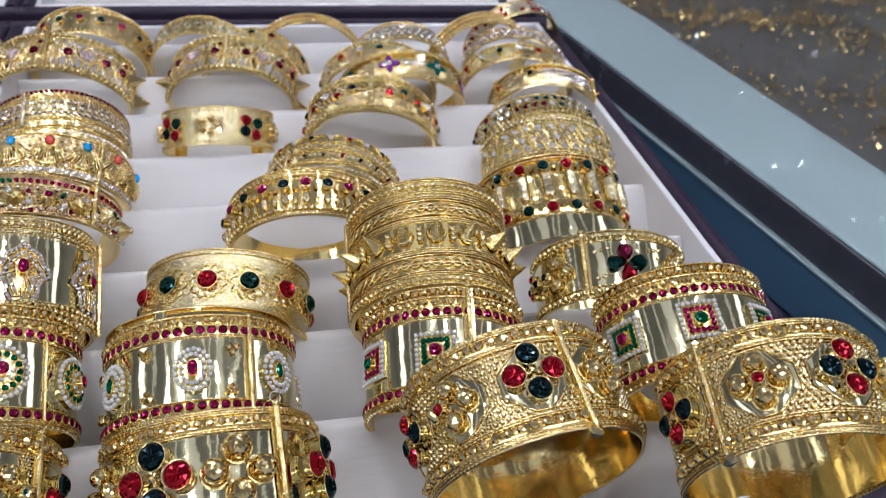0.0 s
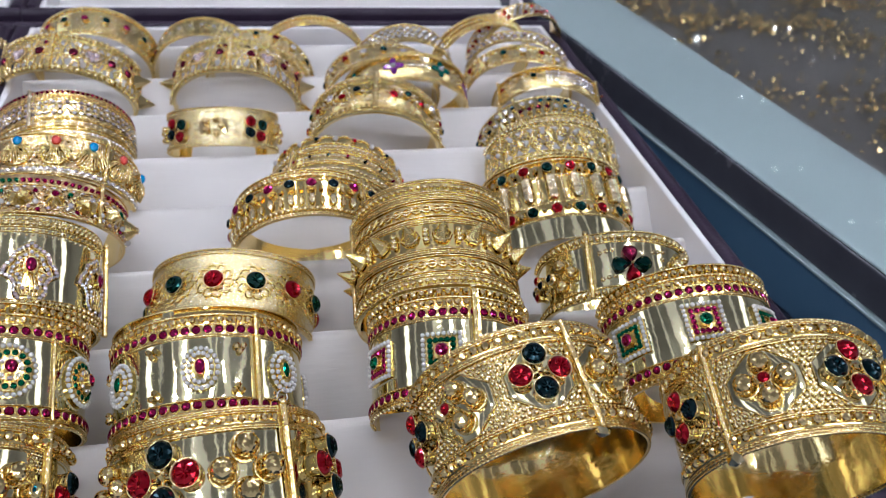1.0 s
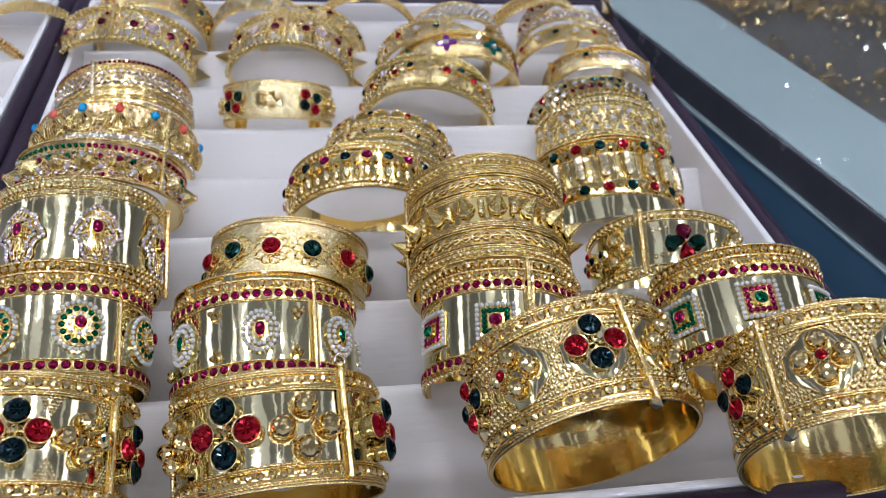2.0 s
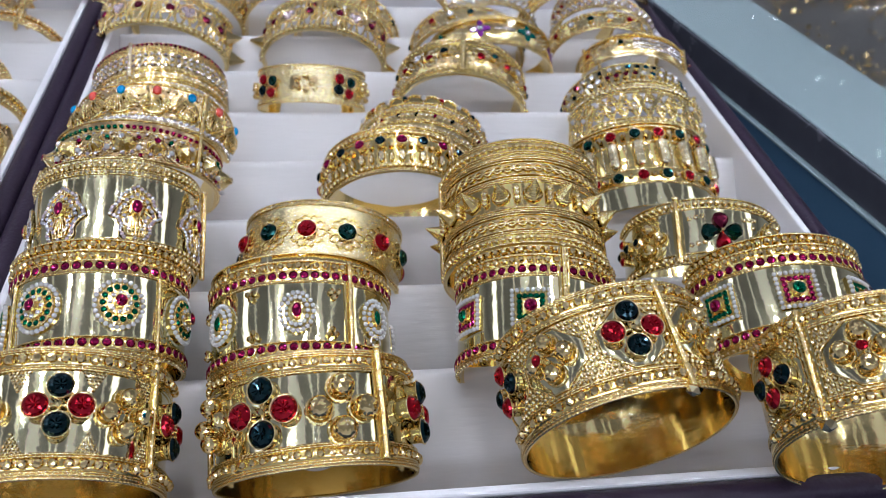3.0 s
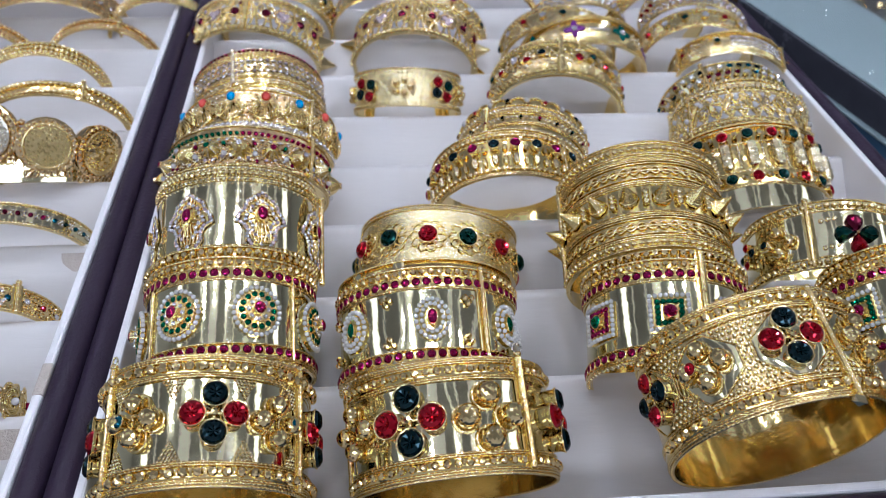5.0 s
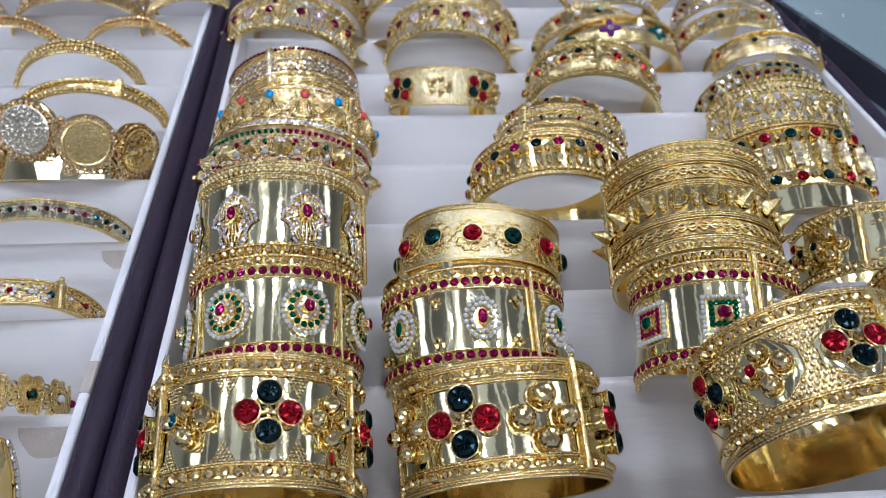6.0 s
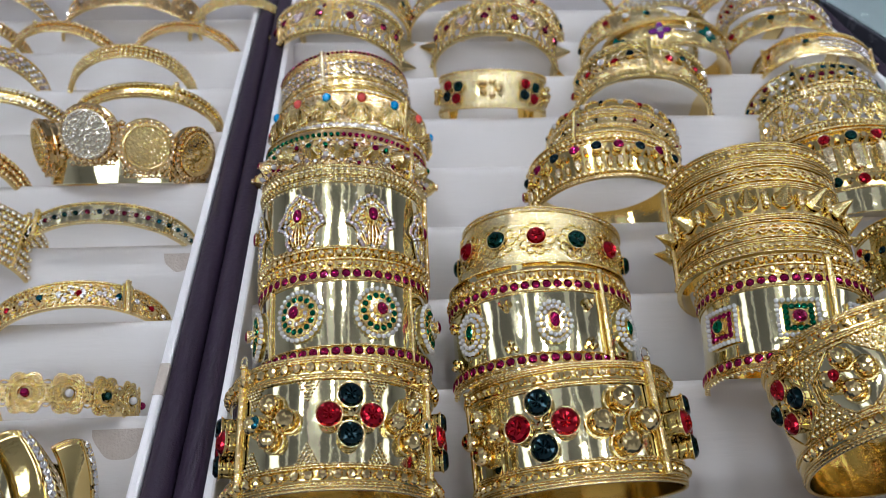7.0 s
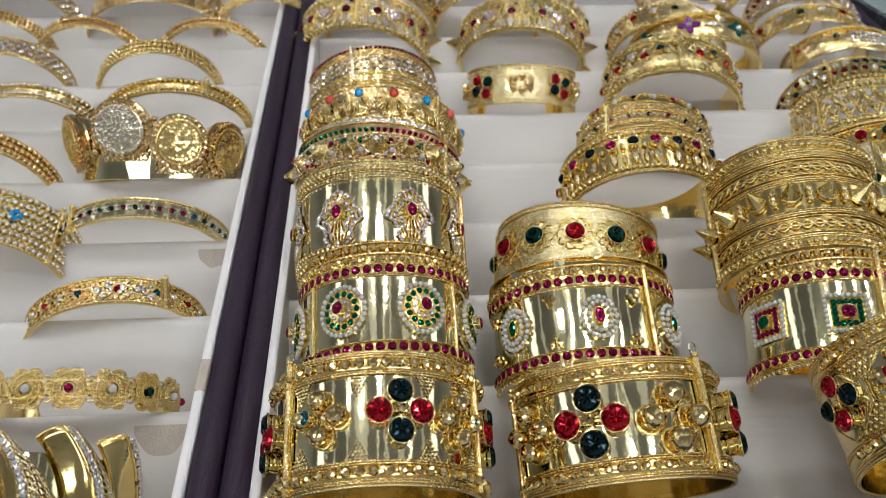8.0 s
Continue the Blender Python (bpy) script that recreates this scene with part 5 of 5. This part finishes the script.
r.grains([(-52 + 4.4 * i + x, 0.3 + y) for i in range(24) for x, y in ((-0.6, 0.9), (-0.6, -0.9), (0.6, 0.9), (0.6, -0.9), (0, 0))], 0.6, CREAM, "crystal_paving", 0.9, 0.3)
r.row(-3.1, 1.6, 0.55, -54, 54, small=True, mat=GOLD_PALE)
slim("gold bangle of three beaded rows", (-0.2018, 0.4111, 0.0374), 4.1, 9.5, 0.0305, 0.0290, 0.0100, "ropes", LEFT, GOLD)
slim("gold bangle with beaded edges and polished centre", (-0.1846, 0.3666, 0.0435), 2.05, 18.8, 0.0335, 0.0278, 0.0085, "ropes", LEFT, GOLD, bars=(18,))
slim("pale gold crystal bangle", (-0.2782, 0.4109, 0.039), 4.8, 8.9, 0.0311, 0.0289, 0.0137, "stones", LEFT, CHAMPAGNE, (CLEAR, CLEAR, BLUSH))
slim("gold bangle with silvery beaded rows", (-0.2498, 0.3658, 0.0401), -1.8, 13.9, 0.0320, 0.0287, 0.0085, "ropes", LEFT, CHAMPAGNE)
slim("rosy gold link bangle", (-0.2603, 0.3227, 0.040), -2.9, 9.3, 0.0313, 0.0292, 0.0100, "ropes", LEFT, GOLD_ROSE)
r = slim("champagne gold mesh cuff with pale blue stones and a clasp", (-0.2420, 0.2760, 0.0400), -4.0, 17.0, 0.0312, 0.0288, 0.0230, "ropes", LEFT, CHAMPAGNE, bars=(36,))
for s in (-30, -12, 6, 20):
    for x, y in oval(1.5, 1.5, 4):
        put("gemstone", gem_mesh(TURQ, 8), r.ob, r.m(s + x, 1.0 + y, 1.9, 1.05))
slim("rosy gold bangle with oval links", (-0.2477, 0.4549, 0.0319), -0.6, 11.4, 0.0303, 0.0294, 0.0085, "ropes", LEFT, GOLD_ROSE, bars=(-12,))
slim("gold bangle with twisted links and clasp", (-0.1821, 0.4549, 0.0302), 2.3, 8.5, 0.0306, 0.0295, 0.0085, "ropes", LEFT, GOLD_ROSE, bars=(12,))
slim("wide reddish gold filigree cuff", (-0.2180, 0.4920, 0.0380), 0, 14, 0.0400, 0.0270, 0.0200, "scroll", LEFT, GOLD_ROSE, (CLEAR,))
slim("gold bangle with beads", (-0.1560, 0.4900, 0.0320), 6, 10, 0.0300, 0.0290, 0.0090, "ropes", LEFT, GOLD)
slim("gold bangle with beads", (-0.3000, 0.4560, 0.0360), 6, 10, 0.0305, 0.0290, 0.0090, "ropes", LEFT, GOLD_ROSE)
slim("pale gold crystal bangle", (-0.2950, 0.4960, 0.0380), -4, 10, 0.0305, 0.0290, 0.0120, "stones", LEFT, GOLD_PALE)

# flower bangle with pearls and stones
r = Ring("bangle", "gold bangle of wire flowers centred with pearls and dark stones", (-0.1873, 0.1948, 0.0416), 0.3, 33.2, 0.0318, 0.0290, 0.0106, LEFT)
r.band([(-2.6, -1.2), (-2.4, -0.9), (2.4, -0.9), (2.6, -1.2)], thick=1.8)
for i, s in enumerate(np.arange(-61, 56, 11.6)):
    pts = [(6.0 * (0.80 + 0.24 * abs(math.cos(3 * a))) * math.cos(a), 6.2 * (0.80 + 0.24 * abs(math.cos(3 * a))) * math.sin(a)) for a in np.linspace(0.0, 6.2832, 73)]
    rim = [(4.1 * math.cos(a), 4.4 * math.sin(a)) for a in np.linspace(0, 6.2832, 25)]
    r.wire([[(s + x, y, 0.4) for x, y in pts], [(s + 0.9 * x, 0.9 * y, 0.45) for x, y in pts], [(s + x, y, 0.7) for x, y in rim], [(s + 0.5 * x, 0.5 * y, 0.9) for x, y in rim]], 0.28, GOLD_WORK, "wire_flower")
    r.grains([(s + q * x, q * y) for q in (0.55, 0.72, 0.88) for x, y in rim[:-1]] + [(s + q * x, q * y) for q in (0.8, 0.95) for x, y in pts[::3]], 0.42, YELLOW_GOLD, "granulation", 1.0, 0.4)
    r.plate(s, 0, oval(5.3, 5.5, 18), -0.4, 0.2, YELLOW_GOLD, "flower_disc")
    r.wire([[(s + 5.8 + 1.3 * math.cos(t), y + 1.3 * math.sin(t), 0.2) for t in np.linspace(0, 6.28, 10)] for y in (-2.6, 0, 2.6)], 0.32, GOLD_WORK, "link_wire")
    mat = (PEARL, RUBY, PEARL, GREEN)[(i + 3) % 4]
    put("pearl" if mat is PEARL else "cabochon", ico(2, mat, True), r.ob, r.m(s, 0, 1.4, 1.35))
edges(r, (-2.5, 2.5), 170, 0.4)

# coin cuff
r = Ring("cuff_bracelet", "polished gold cuff carrying large stamped coins, one silvery with crystals", (-0.1872, 0.3385, 0.0545), -0.4, 55.0, 0.0318, 0.0235, 0.0300, LEFT, gold=GOLD)
r.band([(-19.5, -0.3), (-19.2, 0.0), (0.8, 0.0), (1.0, -0.3)], wavy=0.35)
COIN = lathe_mesh("coin", [(6.6, -0.6), (7.0, 0.2), (7.0, 0.9), (6.5, 1.1), (6.1, 0.8), (0.6, 0.85)], 28, GOLD_WORK)
COIN_CUP = lathe_mesh("coin_mount", [(5.6, -6.5), (6.6, -5.0), (7.5, -3.0), (7.2, -2.6), (7.7, -1.6), (7.9, -0.4), (7.2, -0.2)], 20, BEAD_ROSE)
COIN_S = lathe_mesh("coin", [(6.6, -0.6), (7.0, 0.2), (7.0, 0.9), (6.5, 1.1), (6.1, 0.8), (0.6, 0.85)], 28, CHAMPAGNE)
for i, s in enumerate((-56, -33, -6.5, 15.0, 34.5, 57)):
    v, k = (-5.0, -3.0, 1.0, -4.5, -7.0, -8.0)[i], 1.5 if i == 2 else 1.4
    put("coin", COIN_S if i == 2 else COIN, r.ob, r.m(s, v, 4.0, k, 0, 10), "silvery crystal-covered coin" if i == 2 else "stamped gold coin")
    put("coin_mount", COIN_CUP, r.ob, r.m(s, v, 4.0, (k * 1.1, k * 1.1, k), 0, 10), "reddish gold openwork mount")
    face = r.m(s, v, 4.0, k, 0, 10)

    def beads(places, rad, z, mat, name):
        vs, fs = [], []
        for x, y in places:
            base = len(vs)
            vs += [face @ Vector((x + rad * a, y + rad * b, z + rad * 0.8 * c)) for a, b, c in BEAD_V]
            fs += [tuple(base + j for j in f) for f in BEAD_F]
        put(name, mesh(name, vs, fs, mat), r.ob)["kind"] = "stuff"

    beads(oval(7.7, 7.7, 28), 0.75, 0.1, GOLD_ROSE, "coin_edge")
    if i == 2:
        for x, y in [(0, 0)] + oval(1.7, 1.7, 6) + oval(3.3, 3.3, 12) + oval(4.8, 4.8, 17) + oval(6.1, 6.1, 22):
            put("crystal", gem_mesh(CREAM, 8), r.ob, face @ pose(x, y, 0.9, random.uniform(-12, 12), random.uniform(-12, 12), random.random() * 40) @ Matrix.Scale(0.72, 4))
    else:
        beads(oval(5.3, 5.3, 26) + oval(4.2, 4.2, 14) + oval(1.6, 2.2, 8) + [(random.uniform(-2.8, 2.8), random.uniform(-3.4, 3.4)) for _ in range(34)], 0.6, 0.8, YELLOW_GOLD, "stamped_relief")
    for x in (-12.5, 12.5):
        r.grains([(s + x, v + y) for y in (-4.5, -1.5, 1.5, 4.5)], 1.7, GOLD_ROSE, "link_beading", 0.9, 1.2)
    r.wire([[(s + q * 2.6 + 1.3 * math.cos(t), v - 11.5 + w * 2.6 + 1.3 * math.sin(t), 2.0 + 0.5 * w) for t in np.linspace(0, 6.28, 9)] for q in range(-3, 4) for w in (0, 1, 2)], 0.4, GOLD_ROSE, "basket_wire")

# the twisted cuff with crystal lines at the front of the second tray
r = Ring("cuff_bracelet", "gold cuff of overlapping twisted leaves edged with crystal lines", (-0.1960, 0.1600, 0.0450), 0, 28, 0.0320, 0.0280, 0.0180, LEFT)
r.band([(-6, -1.6), (-5.6, -1.2), (5.6, -1.2), (6, -1.6)], thick=2.2)
for i, s in enumerate(np.arange(-66, 50, 16.6)):
    def leaf_at(q, u, h):
        """A place in one leaf: q runs across it to its crystal edge, u from its front to its rounded back."""
        return r.p(s + q + 9.5 * (1 - u * u), -12 + (24 - 13.0 * ((q - 5) / 11) ** 2) * u, h + 4.6 * math.sin(math.pi * q / 16.5))

    vs, fs, n, k = [], [], 16, 8
    for a in range(n):
        u = a / (n - 1)
        for b in range(k):
            q = 5.4 * b / (k - 1)
            vs.append(leaf_at(q, u, 0.2 + 0.9 * b / (k - 1)))
    for a in range(n - 1):
        for b in range(k - 1):
            fs.append((a * k + b, a * k + b + 1, (a + 1) * k + b + 1, (a + 1) * k + b))
    leaf = put("leaf", mesh("leaf", vs, fs, YELLOW_GOLD, True), r.ob, None, "polished gold leaf")
    leaf.modifiers.new("thick", "SOLIDIFY").thickness = 0.0006
    for a in range(13):
        q = leaf_at(6.5, 0.03 + 0.94 * a / 12, 1.5)
        put("crystal", gem_mesh(CLEAR, 8), r.ob, Matrix.Translation(q - r.p(s + 11, 0)) @ r.m(s + 11, 0, 0, 1.15, random.random() * 40, random.uniform(-20, 10)))
    rims = [[leaf_at(q, u, h) for u in np.linspace(0, 1, 18)] for q, h in ((5.5, 1.1), (7.5, 1.2), (14.9, 0.6))] + [[leaf_at(q, 1.0, 0.4) for q in np.linspace(0, 14.9, 12)]]
    put("leaf_rim", tubes("leaf_rim", rims, 0.00042, GOLD_WORK), r.ob)["kind"] = "stuff"
    vs = [leaf_at(q, u, 0.3) for u in np.linspace(0, 1, 16) for q in np.linspace(7.3, 15.0, 5)]
    fs = [(a * 5 + b, a * 5 + b + 1, a * 5 + b + 6, a * 5 + b + 5) for a in range(15) for b in range(4)]
    lace = put("lace_strip", mesh("lace_strip", vs, fs, GOLD_WORK, True), r.ob)
    lace.modifiers.new("thick", "SOLIDIFY").thickness = 0.0005
    loops = [[leaf_at(q0 + 0.95 * math.cos(t), u + 0.045 * math.sin(t), 0.8) for t in np.linspace(0, 6.28, 10)] for u in np.arange(0.05, 0.97, 0.078) for q0 in (8.7, 11.0, 13.3)]
    put("pierced_wirework", tubes("pierced_wirework", loops, 0.00036, GOLD_PALE), r.ob)["kind"] = "stuff"

# a few bangles in the tray behind
for i, x in enumerate((-0.09, -0.03, 0.05, 0.12)):
    slim("slim gold bangle with beaded rows", (x, 0.6070 + 0.0445 * (i % 2), 0.0400), -3, 10, 0.031, 0.029, 0.012, "ropes", "bangles in the tray behind", GOLD)
